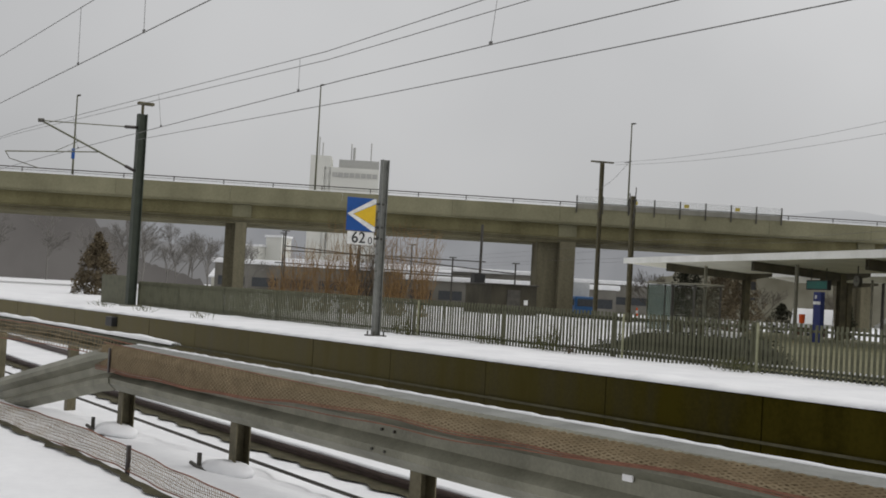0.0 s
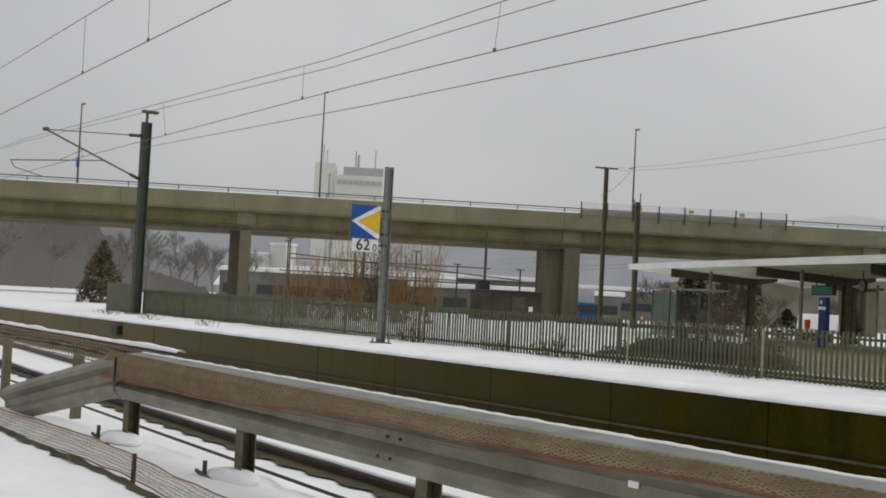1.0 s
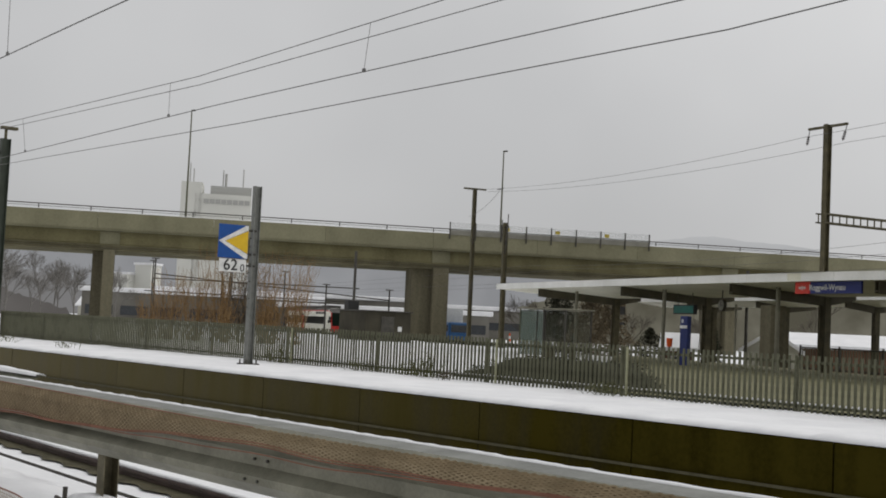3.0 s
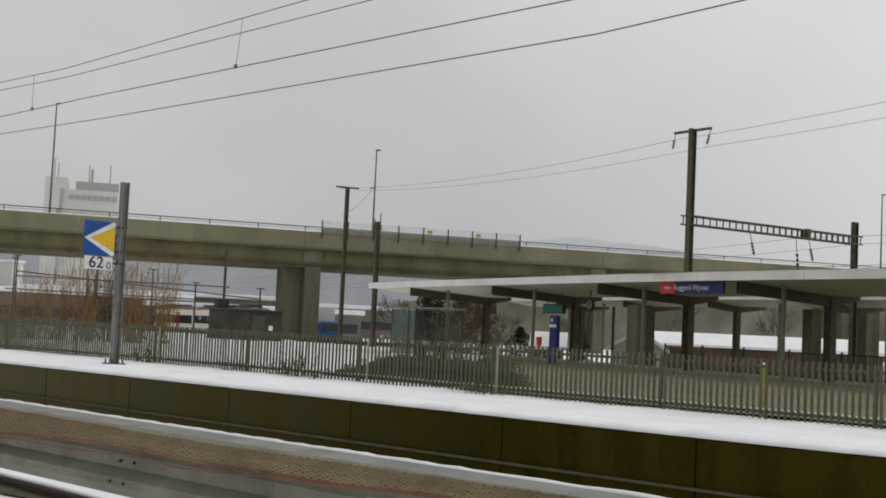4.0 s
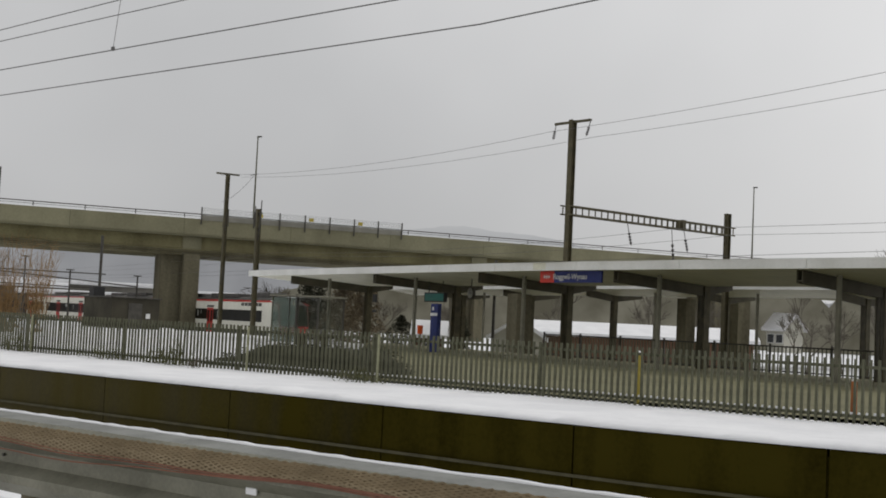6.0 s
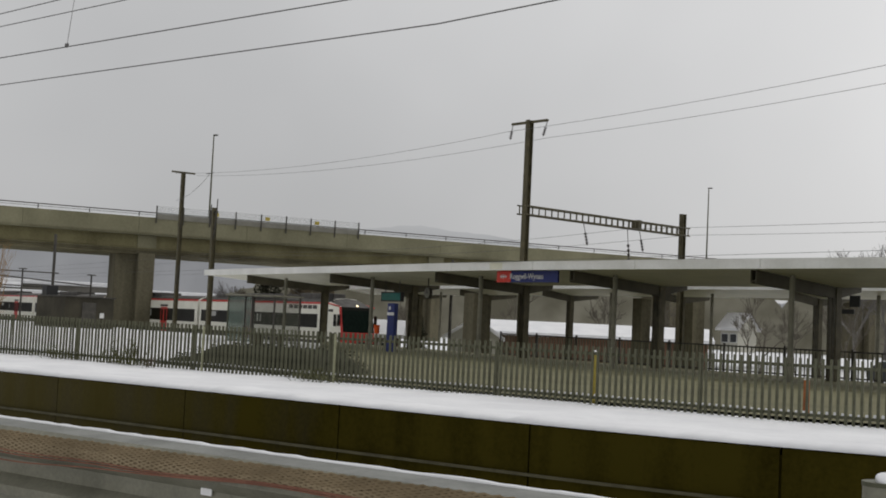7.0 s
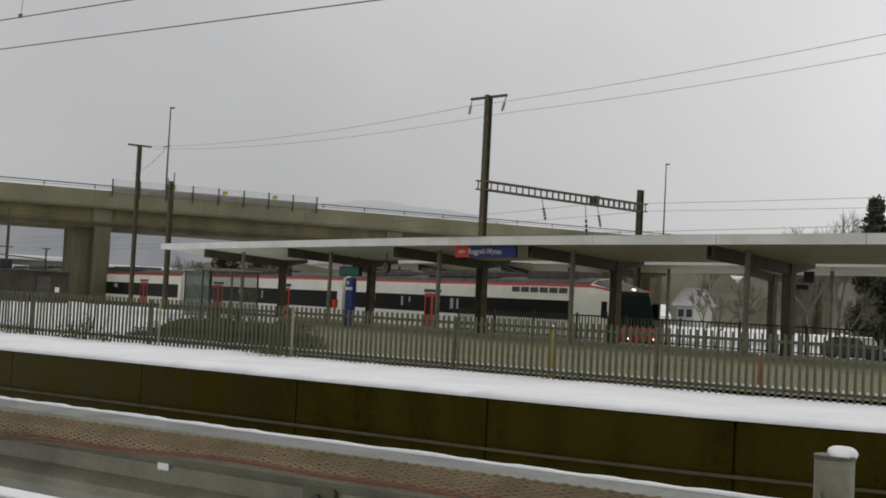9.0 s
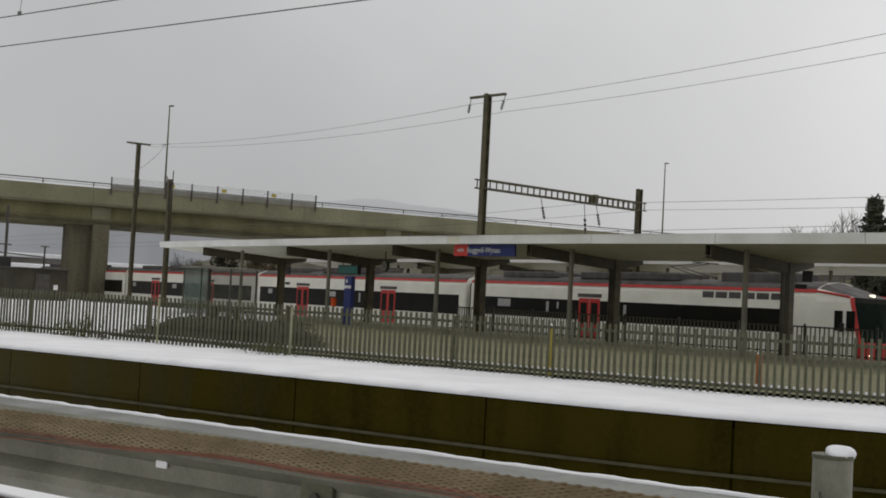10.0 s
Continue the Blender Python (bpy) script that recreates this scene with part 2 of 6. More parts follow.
CAR_DARK = mat("car_paint_dark", (0.04, 0.045, 0.05), (0.03, 0.033, 0.036), 0.3, 0.2, bump=0)
# distant ridges: mist is in the colours, the hill hazed towards its top
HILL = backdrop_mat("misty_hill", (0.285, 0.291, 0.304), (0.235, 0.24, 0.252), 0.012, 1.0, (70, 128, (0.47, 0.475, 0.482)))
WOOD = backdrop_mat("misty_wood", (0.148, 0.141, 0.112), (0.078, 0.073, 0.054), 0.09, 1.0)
# paler copy of the near twigs, distance haze put into the colour
TWIG_HAZE_FAR = mat("far_hazed_twigs", (0.20, 0.19, 0.175), (0.14, 0.133, 0.122), 0.9, bump=0)
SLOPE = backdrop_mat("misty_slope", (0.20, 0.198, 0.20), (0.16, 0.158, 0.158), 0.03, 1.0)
# twigs lightened part-way, some mist put into the colour
TWIG_HAZE_MID = mat("mid_hazed_twigs", (0.15, 0.135, 0.108), (0.10, 0.09, 0.072), 0.9, bump=0)
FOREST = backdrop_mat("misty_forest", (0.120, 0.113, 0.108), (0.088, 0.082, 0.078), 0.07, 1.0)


# ---------------------------------------------------------------- mesh helpers
def part(name, bm, material, parent=None, label="", smooth=False):
    me = bpy.data.meshes.new(name)
    bmesh.ops.recalc_face_normals(bm, faces=bm.faces)
    bm.to_mesh(me)
    bm.free()
    me.materials.append(material)
    if smooth:
        me.polygons.foreach_set("use_smooth", [True] * len(me.polygons))
    ob = new(name, me)
    ob.parent = parent
    if label:
        tagged(ob, label)
    return ob


def thing(name, m, label, category, group="", kind=""):
    ob = new(name)
    ob.empty_display_size = 0.2
    ob.matrix_basis = m
    return tagged(ob, label, category, group, kind)


def solid(name, bm, material, label, category, group="", kind="", m=None, smooth=False):
    ob = part(name, bm, material, None, smooth=smooth)
    if m is not None:
        ob.matrix_basis = m
    return tagged(ob, label, category, group, kind)


def B():
    return bmesh.new()


def quad(bm, *pts):
    return bm.faces.new([bm.verts.new(p) for p in pts])


def box(bm, c, size, m=None, bevel=0.0):
    mm = Matrix.Translation(c) @ (m or Matrix()) @ Matrix.Diagonal((*size, 1))
    vs = bmesh.ops.create_cube(bm, size=1, matrix=mm)["verts"]
    if bevel:
        es = list({e for v in vs for e in v.link_edges})
        bmesh.ops.bevel(bm, geom=es, offset=bevel, segments=2, affect="EDGES", profile=0.5)
    return bm


def tube(bm, p0, p1, r0, r1=None, n=8, cap=True):
    r1 = r0 if r1 is None else r1
    p0, p1 = Vector(p0), Vector(p1)
    d = (p1 - p0)
    if d.length < 1e-6:
        return bm
    q = d.to_track_quat("Z", "Y")
    ra, rb = [], []
    for i in range(n):
        a = 2 * math.pi * i / n
        o = q @ Vector((math.cos(a), math.sin(a), 0))
        ra.append(bm.verts.new(p0 + o * r0))
        rb.append(bm.verts.new(p1 + o * r1))
    for i in range(n):
        j = (i + 1) % n
        bm.faces.new((ra[i], ra[j], rb[j], rb[i]))
    if cap:
        bm.faces.new(ra[::-1])
        bm.faces.new(rb)
    return bm


def chain(bm, pts, r, n=5):
    """One continuous round bar through the points."""
    pts = [Vector(p) for p in pts]
    rings = []
    for i, p in enumerate(pts):
        d = (pts[min(i + 1, len(pts) - 1)] - pts[max(i - 1, 0)]).normalized()
        q = d.to_track_quat("Z", "Y")
        rings.append([bm.verts.new(p + q @ Vector((r * math.cos(2 * math.pi * k / n), r * math.sin(2 * math.pi * k / n), 0))) for k in range(n)])
    for a, b in zip(rings, rings[1:]):
        for k in range(n):
            j = (k + 1) % n
            bm.faces.new((a[k], a[j], b[j], b[k]))
    bm.faces.new(rings[0][::-1])
    bm.faces.new(rings[-1])
    return bm


def sweep(bm, path, prof, closed=True, caps=True):
    """prof: (side, up) pairs; side is to the left of the path's way."""
    rings = []
    for i, p in enumerate(path):
        p = Vector(p)
        a, b = Vector(path[max(i - 1, 0)]), Vector(path[min(i + 1, len(path) - 1)])
        d = (b - a)
        d.z = 0
        d.normalize()
        left = Vector((-d.y, d.x, 0))
        rings.append([bm.verts.new(p + left * s + Vector((0, 0, u))) for s, u in prof])
    k = len(prof)
    for ra, rb in zip(rings, rings[1:]):
        for i in range(k if closed else k - 1):
            j = (i + 1) % k
            bm.faces.new((ra[i], ra[j], rb[j], rb[i]))
    if closed and caps:
        bm.faces.new(rings[0][::-1])
        bm.faces.new(rings[-1])
    return bm


def rnd(a, b):
    return random.uniform(a, b)


def frange(a, b, st):
    n = max(1, int(round((b - a) / st)))
    return [a + (b - a) * i / n for i in range(n + 1)]


def heading(deg, x, y, z=0.0):
    return pose(x, y, z, 0, 0, deg)


# ---------------------------------------------------------------- lines of the plan
WALL_Z = 0.30
STREET_Z = 0.30


def wall_y(x):
    return 14.35 + (0.0 if x < -9 else 0.022 * (x + 9) ** 2 if x < 2 else 2.66 + 0.48 * (x - 2))


def fence_y(x):
    return 19.15 + (0.0 if x < -9 else 0.022 * (x + 9) ** 2 if x < 2 else 2.66 + 0.48 * (x - 2))


def track_y(x):
    return 6.72 - 0.055 * (x + 14) + (0.0012 * (x + 14) ** 2 if x < -14 else 0.003 * (x + 14) ** 2)


CANOPY = [(-50.4, 47.2), (-43.6, 44.6), (-37.3, 42.3), (-31.2, 40.0), (-25.3, 37.95), (-21.2, 36.8), (-17.5, 35.85), (-11.6, 34.5),
          (-8.6, 33.75), (-2.0, 32.2), (6.0, 30.4), (14.0, 28.8)]


def along(line, s):
    """Point and heading at s metres along a polyline."""
    for a, b in zip(line, line[1:]):
        L = math.hypot(b[0] - a[0], b[1] - a[1])
        if s <= L or b is line[-1]:
            k = s / L
            return a[0] + k * (b[0] - a[0]), a[1] + k * (b[1] - a[1]), math.degrees(math.atan2(b[1] - a[1], b[0] - a[0]))
        s -= L


def offset_line(line, d):
    """The polyline moved d metres to the left of its way."""
    out = []
    for i, p in enumerate(line):
        a, b = line[max(i - 1, 0)], line[min(i + 1, len(line) - 1)]
        h = math.atan2(b[1] - a[1], b[0] - a[0])
        out.append((p[0] - d * math.sin(h), p[1] + d * math.cos(h)))
    return out


def s_at_x(line, x):
    s = 0.0
    for a, b in zip(line, line[1:]):
        L = math.hypot(b[0] - a[0], b[1] - a[1])
        if x <= b[0]:
            return s + L * (x - a[0]) / (b[0] - a[0])
        s += L
    return s


TR0, TRH, RAIL_Z = Vector((-25.5, 52.2, 0)), math.degrees(math.atan2(-0.357, 0.934)), -0.70
TRU, TRN = Vector((0.934, -0.357, 0)), Vector((0.357, 0.934, 0))
VO, VU, VN = Vector((-112, 30.4, 0)), Vector((0.477, 0.879, 0)), Vector((-0.879, 0.477, 0))
VHEAD = math.degrees(math.atan2(VU.y, VU.x))


# ---------------------------------------------------------------- ground
def ground_z(x, y):
    wy = wall_y(x)
    if y > wy + 0.15:
        # street level, with the railway yard sunk behind the canopy
        k = (Vector((x, y, 0)) - TR0).dot(TRN)
        z = STREET_Z
        if k > -8.0:
            z = STREET_Z - (STREET_Z - RAIL_Z + 0.30) * min(1.0, (k + 8.0) / 2.0)
        if k > 14:
            z = RAIL_Z - 0.30 - 0.85 * min(1.0, (k - 14) / 8)
        if k > 60:
            z = -1.85 + 1.5 * min(1.0, (k - 60) / 80)
        return z
    if y > 8.6:
        k = min(1.0, (y - 8.6) / 2.0)
        return -0.1 - 0.72 * k
    if y > 5.0:
        return -0.10
    k = min(1.0, max(0.0, (5.0 - y) / 0.9))
    return -0.10 + 0.22 * k


def surface(x, y):
    """Height of the snow, with its unevenness."""
    z = ground_z(x, y)
    if abs(x) < 70 and -10 < y < 70:
        amp = 0.25 if 4.8 < y < 8.6 else 1.0
        z += amp * (0.035 * noise.noise(Vector((x * 0.8, y * 0.8, 0))) + 0.02 * noise.noise(Vector((x * 2.7, y * 2.7, 3))))
        if 2.2 < y < 4.8:
            z += 0.10 * max(0, noise.noise(Vector((x * 0.7, y * 1.5, 7))))
        if wall_y(x) + 1.2 < y < fence_y(x) + 0.4:
            z += 0.03 * noise.noise(Vector((x * 1.9, y * 2.2, 11))) + 0.03
    return z


def ground():
    xs = frange(-62, 12, 0.5)
    xs = frange(-2500, -300, 220) + frange(-260, -64, 8)[0:] + xs + frange(14, 90, 8) + frange(120, 2500, 240)
    ys = sorted(set(frange(-40, 0, 4) + frange(0.4, 5.6, 0.2) + frange(6, 14, 0.5) + frange(16, 40, 1.0) + frange(42, 130, 3) + frange(140, 3000, 220)
                    + [-600, -250, -100]))
    bm = B()
    grid = []
    for x in xs:
        row = []
        yy = []
        for y in ys:
            yy.append(y)
        # split the sheet exactly at the retaining wall
        wy = wall_y(x)
        yy = [y for y in yy if abs(y - wy) > 0.35] + [wy + 0.05, wy + 0.2]
        yy = sorted(yy)
        while len(yy) < len(ys) + 2:
            yy.append(yy[-1] + 1)
        row = []
        for y in yy[:len(ys) + 2]:
            z = surface(x, y)
            row.append(bm.verts.new((x, y, z)))
        grid.append(row)
    for ra, rb in zip(grid, grid[1:]):
        n = min(len(ra), len(rb))
        for i in range(n - 1):
            bm.faces.new((ra[i], rb[i], rb[i + 1], ra[i + 1]))
    solid("ground", bm, SNOW, "uneven snow-covered ground beside the railway", "ground", kind="structure", smooth=True)


def pavement():
    """Bare wet asphalt between the fence and the canopy."""
    bm = B()
    rear = offset_line(CANOPY, 7.0)
    n = 60
    xs = range(n + 1)
    up, lo = [], []
    for i in xs:
        x = -17.9 + 31.4 * i / n
        px, py, _ = along(rear, s_at_x(rear, -47.0 + 60.5 * i / n))
        up.append(bm.verts.new((px, py, STREET_Z + 0.075)))
        lo.append(bm.verts.new((x, fence_y(x) + 0.35, STREET_Z + 0.062)))
    for i in range(len(xs) - 1):
        bm.faces.new((lo[i], lo[i + 1], up[i + 1], up[i]))
    solid("pavement", bm, ASPHALT, "bare damp grey asphalt forecourt behind the fence", "pavement", kind="structure")


# ---------------------------------------------------------------- the near track
def yard_bed():
    """Dark ballast between the station tracks."""
    bm = B()
    a, b = TR0 + TRU * -260, TR0 + TRU * 120
    sweep(bm, [(a.x, a.y, RAIL_Z), (b.x, b.y, RAIL_Z)], [(-5.8, -0.6), (5.0, -0.6), (5.0, -0.20), (-5.8, -0.20)])
    solid("track_bed", bm, BALLAST, "dark ballast bed of the station tracks", "track bed", kind="structure")


def near_track():
    for k, name in ((-0.75, "rail_near"), (0.75, "rail_far")):
        bm = B()
        pts = [(x, track_y(x) + k, 0.0) for x in frange(-70, 14, 1.5)]
        sweep(bm, pts, [(-0.07, -0.16), (0.07, -0.16), (0.07, -0.14), (0.012, -0.12), (0.012, -0.04), (0.036, -0.03), (0.036, 0.0), (-0.036, 0.0),
                        (-0.036, -0.03), (-0.012, -0.04), (-0.012, -0.12), (-0.07, -0.14)])
        solid("rail", bm, RAIL, "rusty steel rail lying in snow", "rail", "rails of the near track", "structure")
        bm = B()
        pts = [(x, track_y(x) + k + 0.01 * math.sin(x * 3), 0.002) for x in frange(-70, 14, 0.5)]
        sweep(bm, pts, [(-0.02, 0.0), (0.03, 0.0), (0.036, 0.012), (0.01, 0.03), (-0.012, 0.022)])
        solid("rail_snow", bm, SNOW, "thin strip of snow along the rail head", "snow", kind="structure", smooth=True)
    # dark thawed ballast on the near side of the rail, scalloped by the sleepers
    bm = B()
    pts = frange(-60, 12, 0.06)
    a, b = [], []
    for x in pts:
        y0 = track_y(x) - 0.75
        ph = (x % 0.62) / 0.62
        w = 0.27 - 0.08 * math.sin(math.pi * ph) ** 2 + 0.03 * noise.noise(Vector((x * 5, 0, 0)))
        a.append(bm.verts.new((x, y0 + 0.06, -0.075)))
        b.append(bm.verts.new((x, y0 - w, -0.082)))
    for i in range(len(pts) - 1):
        bm.faces.new((a[i], a[i + 1], b[i + 1], b[i]))
    solid("ballast", bm, BALLAST, "dark wet ballast thawed free beside the rail", "ballast", kind="stuff")
    # snow humps over the buried sleepers
    bm = B()
    rows = []
    for x in frange(-24, -3.5, 0.062):
        row = []
        for k in range(9):
            f = k / 8
            y = track_y(x) - 1.04 - 1.2 * f
            ph = abs(math.sin(math.pi * (x % 0.62) / 0.62)) ** 0.8
            edge = min(1.0, 4 * f, 4 * (1 - f))
            row.append(bm.verts.new((x, y + 0.10 * ph * (1 - f), surface(x, y) - 0.03 + edge * (0.035 + 0.036 * ph * (1 - 0.7 * f) + 0.02 * noise.noise(Vector((x * 4, y * 5, 3)))))))
        rows.append(row)
    for qa, qb in zip(rows, rows[1:]):
        for i in range(8):
            bm.faces.new((qa[i], qb[i], qb[i + 1], qa[i + 1]))
    solid("sleeper_snow", bm, SNOW, "rippled snow lying over the buried sleepers", "snow", kind="stuff", smooth=True)
    # jagged dark strip laid on the snow just below the low net
    bm = B()
    pts = frange(-22, -3.2, 0.07)
    a, b = [], []
    for x in pts:
        y0 = 3.36 - 0.05 * max(0, x + 9)
        w = 0.05 + 0.05 * abs(noise.noise(Vector((x * 4, 4, 0)))) + 0.03 * abs(math.sin(x * 7))
        a.append(bm.verts.new((x, y0, surface(x, y0) + 0.022)))
        b.append(bm.verts.new((x, y0 - w, surface(x, y0 - w) + 0.018)))
    for i in range(len(pts) - 1):
        bm.faces.new((a[i], a[i + 1], b[i + 1], b[i]))
    solid("dark_strip", bm, BALLAST, "dark jagged strip in the snow below the net", "soil", kind="stuff")
    # cable lying along the track
    bm = B()
    chain(bm, [(x, 4.56 + 0.053 * max(0.0, -7.4 - x), 0.10) for x in frange(-40, 6, 0.7)], 0.014, 6)
    solid("cable", bm, DARK_STEEL, "grey cable stretched low along the track", "cable")


# ---------------------------------------------------------------- retaining wall
def retaining_wall():
    wall = thing("retaining_wall", Matrix(), "damp dark concrete retaining wall capped with snow", "wall", kind="structure")
    cuts, x = [], -96.0
    while x < 30:
        cuts.append(x)
        x += 3.35
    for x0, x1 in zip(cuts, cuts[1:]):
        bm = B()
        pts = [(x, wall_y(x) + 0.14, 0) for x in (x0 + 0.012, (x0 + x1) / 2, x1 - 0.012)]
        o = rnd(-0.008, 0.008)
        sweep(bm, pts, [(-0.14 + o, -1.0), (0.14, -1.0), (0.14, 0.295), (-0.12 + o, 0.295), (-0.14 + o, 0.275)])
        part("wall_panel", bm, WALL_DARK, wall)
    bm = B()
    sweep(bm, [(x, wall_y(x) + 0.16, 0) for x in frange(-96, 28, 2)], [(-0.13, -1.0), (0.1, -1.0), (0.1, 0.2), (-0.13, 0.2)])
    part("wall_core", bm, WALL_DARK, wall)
    bm = B()
    rows = []
    for x in frange(-96, 28, 0.16):
        y = wall_y(x)
        n1 = 0.034 * noise.noise(Vector((x * 1.3, 1, 0))) + 0.026 * noise.noise(Vector((x * 5, 2, 0))) + 0.017 * noise.noise(Vector((x * 13, 3, 0)))
        rows.append([bm.verts.new(v) for v in ((x, y + 0.02, 0.297), (x, y - 0.022 + n1 * 0.6, 0.300), (x, y - 0.024 + n1 * 0.6, 0.325 + n1 * 0.5), (x, y + 0.10, 0.372 + n1), (x, y + 0.8, 0.365 + n1), (x, y + 1.6, 0.28))])
    for ra, rb in zip(rows, rows[1:]):
        for i in range(5):
            bm.faces.new((ra[i], rb[i], rb[i + 1], ra[i + 1]))
    part("snow_cap", bm, SNOW, wall, "soft rounded snow along the wall's top", smooth=True)
    bm = B()
    sweep(bm, [(x, wall_y(x) - 0.05, -0.37) for x in frange(-60, 26, 2)], [(-0.02, -0.02), (0.02, -0.02), (0.02, 0.02), (-0.02, 0.02)])
    solid("conduit", bm, CONDUIT, "thin dark grey cable conduit fixed along the wall", "pipe")
    # dark niche box on the wall
    bm = B()
    box(bm, (-38.6, wall_y(-38.6) - 0.1, 0.05), (0.55, 0.2, 0.30), bevel=0.02)
    solid("junction_box", bm, BLACK, "small black junction box on the retaining wall", "junction box")


# ---------------------------------------------------------------- crash barrier
GY, GTOP = 4.12, 0.905
W_PROF = [(0.0, 0.0), (-0.02, -0.016), (-0.075, -0.065), (-0.078, -0.110), (-0.012, -0.162), (-0.008, -0.240), (-0.078, -0.292), (-0.075, -0.337), (-0.02, -0.387), (0.0, -0.403)]


def w_profile(th=0.006):
    a = [(s, u) for s, u in W_PROF]
    b = [(s + th, u) for s, u in reversed(W_PROF)]
    return a + b


def guard_y(x):
    return GY + 0.02 * math.sin(x * 0.35) + (0.0 if x > -13 else 0.020 * (-13 - x))


def snow_strip(bm, path, half, high, step_noise=2.3):
    rows = []
    for i, p in enumerate(path):
        p = Vector(p)
        a, b = Vector(path[max(i - 1, 0)]), Vector(path[min(i + 1, len(path) - 1)])
        d = b - a
        d.z = 0
        d.normalize()
        left = Vector((-d.y, d.x, 0))
        h = high * (0.75 + 0.6 * noise.noise(Vector((p.x * step_noise, p.y, 5)))) + 0.004
        rows.append([bm.verts.new(p + left * s * half + Vector((0, 0, u * h))) for s, u in ((-1, 0), (-0.85, 0.7), (-0.2, 1.0), (0.5, 0.9), (1, 0))])
    for ra, rb in zip(rows, rows[1:]):
        for i in range(4):
            bm.faces.new((ra[i], rb[i], rb[i + 1], ra[i + 1]))
    return bm


def crash_barrier():
    g = thing("crash_barrier", Matrix(), "galvanised corrugated steel crash barrier dusted with snow", "crash barrier")
    cuts = [-11.05, -6.2, -2.2, 1.8, 5.8, 8.0]
    for a, b in zip(cuts, cuts[1:]):
        bm = B()
        sweep(bm, [(x, guard_y(x), GTOP) for x in frange(a, b + 0.1, 0.4)], w_profile())
        part("beam", bm, ZINC, g)
        for dx in (0.06, 0.2):
            for dz in (-0.085, -0.20, -0.315):
                bm = B()
                tube(bm, (b - dx, guard_y(b) - 0.075 if dz != -0.20 else guard_y(b) - 0.01, GTOP + dz), (b - dx, guard_y(b) - 0.086 if dz != -0.20 else guard_y(b) - 0.024, GTOP + dz), 0.010, n=6)
                part("bolt", bm, DARK_STEEL, g)
    # end piece bent down to the ground
    bm = B()
    sweep(bm, [(-13.9, 3.94, 0.36), (-12.9, 3.99, 0.55), (-12.0, 4.04, 0.72), (-11.25, 4.09, 0.865), (-11.05, 4.11, GTOP - 0.012), (-10.95, GY, GTOP + 0.002)], w_profile())
    part("end_beam", bm, ZINC, g, "steel end beam bent down into the snow")
    # rear top rail with snow
    bm = B()
    sweep(bm, [(x, guard_y(x) + 0.20, GTOP + 0.012) for x in frange(-11.0, 8, 0.8)], [(-0.19, -0.012), (-0.19, -0.030), (0.05, -0.10), (0.06, 0.0), (-0.02, 0.0)])
    part("back_rail", bm, ZINC_TOP, g, "pale frosted top plate of the barrier")
    bm = B()
    snow_strip(bm, [(x, guard_y(x) + 0.20, GTOP + 0.008) for x in frange(-11.0, 8, 0.07)], 0.022, 0.014, 9.0)
    part("snow_cap", bm, SNOW, g, "thin snow lying on the rail", smooth=True)
    for x in (-11.0, -8.62, -6.15, -3.7, -1.0, 1.5, 3.95, 6.35):
        bm = B()
        box(bm, (x, guard_y(x) + 0.10, 0.36), (0.012, 0.11, 0.80))
        for sy in (-0.055, 0.055):
            box(bm, (x + 0.05, guard_y(x) + 0.10 + sy, 0.36), (0.11, 0.008, 0.80))
        part("post", bm, POST_STEEL, g)
        bm = B()
        box(bm, (x + 0.05, guard_y(x) + 0.095, GTOP - 0.16), (0.09, 0.15, 0.10))
        part("spacer", bm, POST_STEEL, g)
        if x < -5:
            bm = B()
            bmesh.ops.create_icosphere(bm, subdivisions=3, radius=1, matrix=Matrix.Translation((x + 0.02, guard_y(x) + 0.02, 0.13)) @ Matrix.Diagonal((0.30, 0.17, 0.08, 1)))
            for v in bm.verts:
                v.co += 0.03 * noise.noise_vector(v.co * 6)
            solid("snow_mound", bm, SNOW, "little snow mound round a barrier post", "snow", "snow mounds at posts", smooth=True)
            bm = B()
            tube(bm, (x - 0.17, guard_y(x) - 0.12, 0.1), (x - 0.17, guard_y(x) - 0.12, 0.24), 0.018, n=6)
            tube(bm, (x - 0.30, guard_y(x) - 0.13, 0.15), (x + 0.18, guard_y(x) - 0.14, 0.10), 0.016, n=6)
            solid("anchor_bolt", bm, DARK_STEEL, "rusty anchor bolt sticking out of the snow", "bolt", "anchor bolts")
    # reflectors and the splice box
    for x in (-4.25, -9.1):
        bm = B()
        box(bm, (x, guard_y(x) - 0.025, GTOP - 0.165), (0.07, 0.012, 0.034), bevel=0.005)
        part("reflector", bm, WHITE, g, "small white reflector on the beam")
    bm = B()
    box(bm, (-3.32, guard_y(-3.3) - 0.03, GTOP - 0.195), (0.17, 0.03, 0.13), bevel=0.006)
    part("splice_plate", bm, ZINC_DULL, g)
    bm = B()
    tube(bm, (-3.32, guard_y(-3.3) - 0.04, GTOP - 0.195), (-3.32, guard_y(-3.3) - 0.062, GTOP - 0.195), 0.022, n=10)
    part("plate_bolt", bm, DARK_STEEL, g)

    # older barrier that carries on behind the bent end
    h = thing("crash_barrier", Matrix(), "second run of grey barrier beyond the bent end", "crash barrier")
    bm = B()
    sweep(bm, [(x, 4.62 + 0.016 * (-11 - x), 0.93) for x in frange(-60, -10.8, 1.4)], [(sd, u * 0.52) for sd, u in w_profile()])
    part("beam", bm, ZINC_DULL, h)
    bm = B()
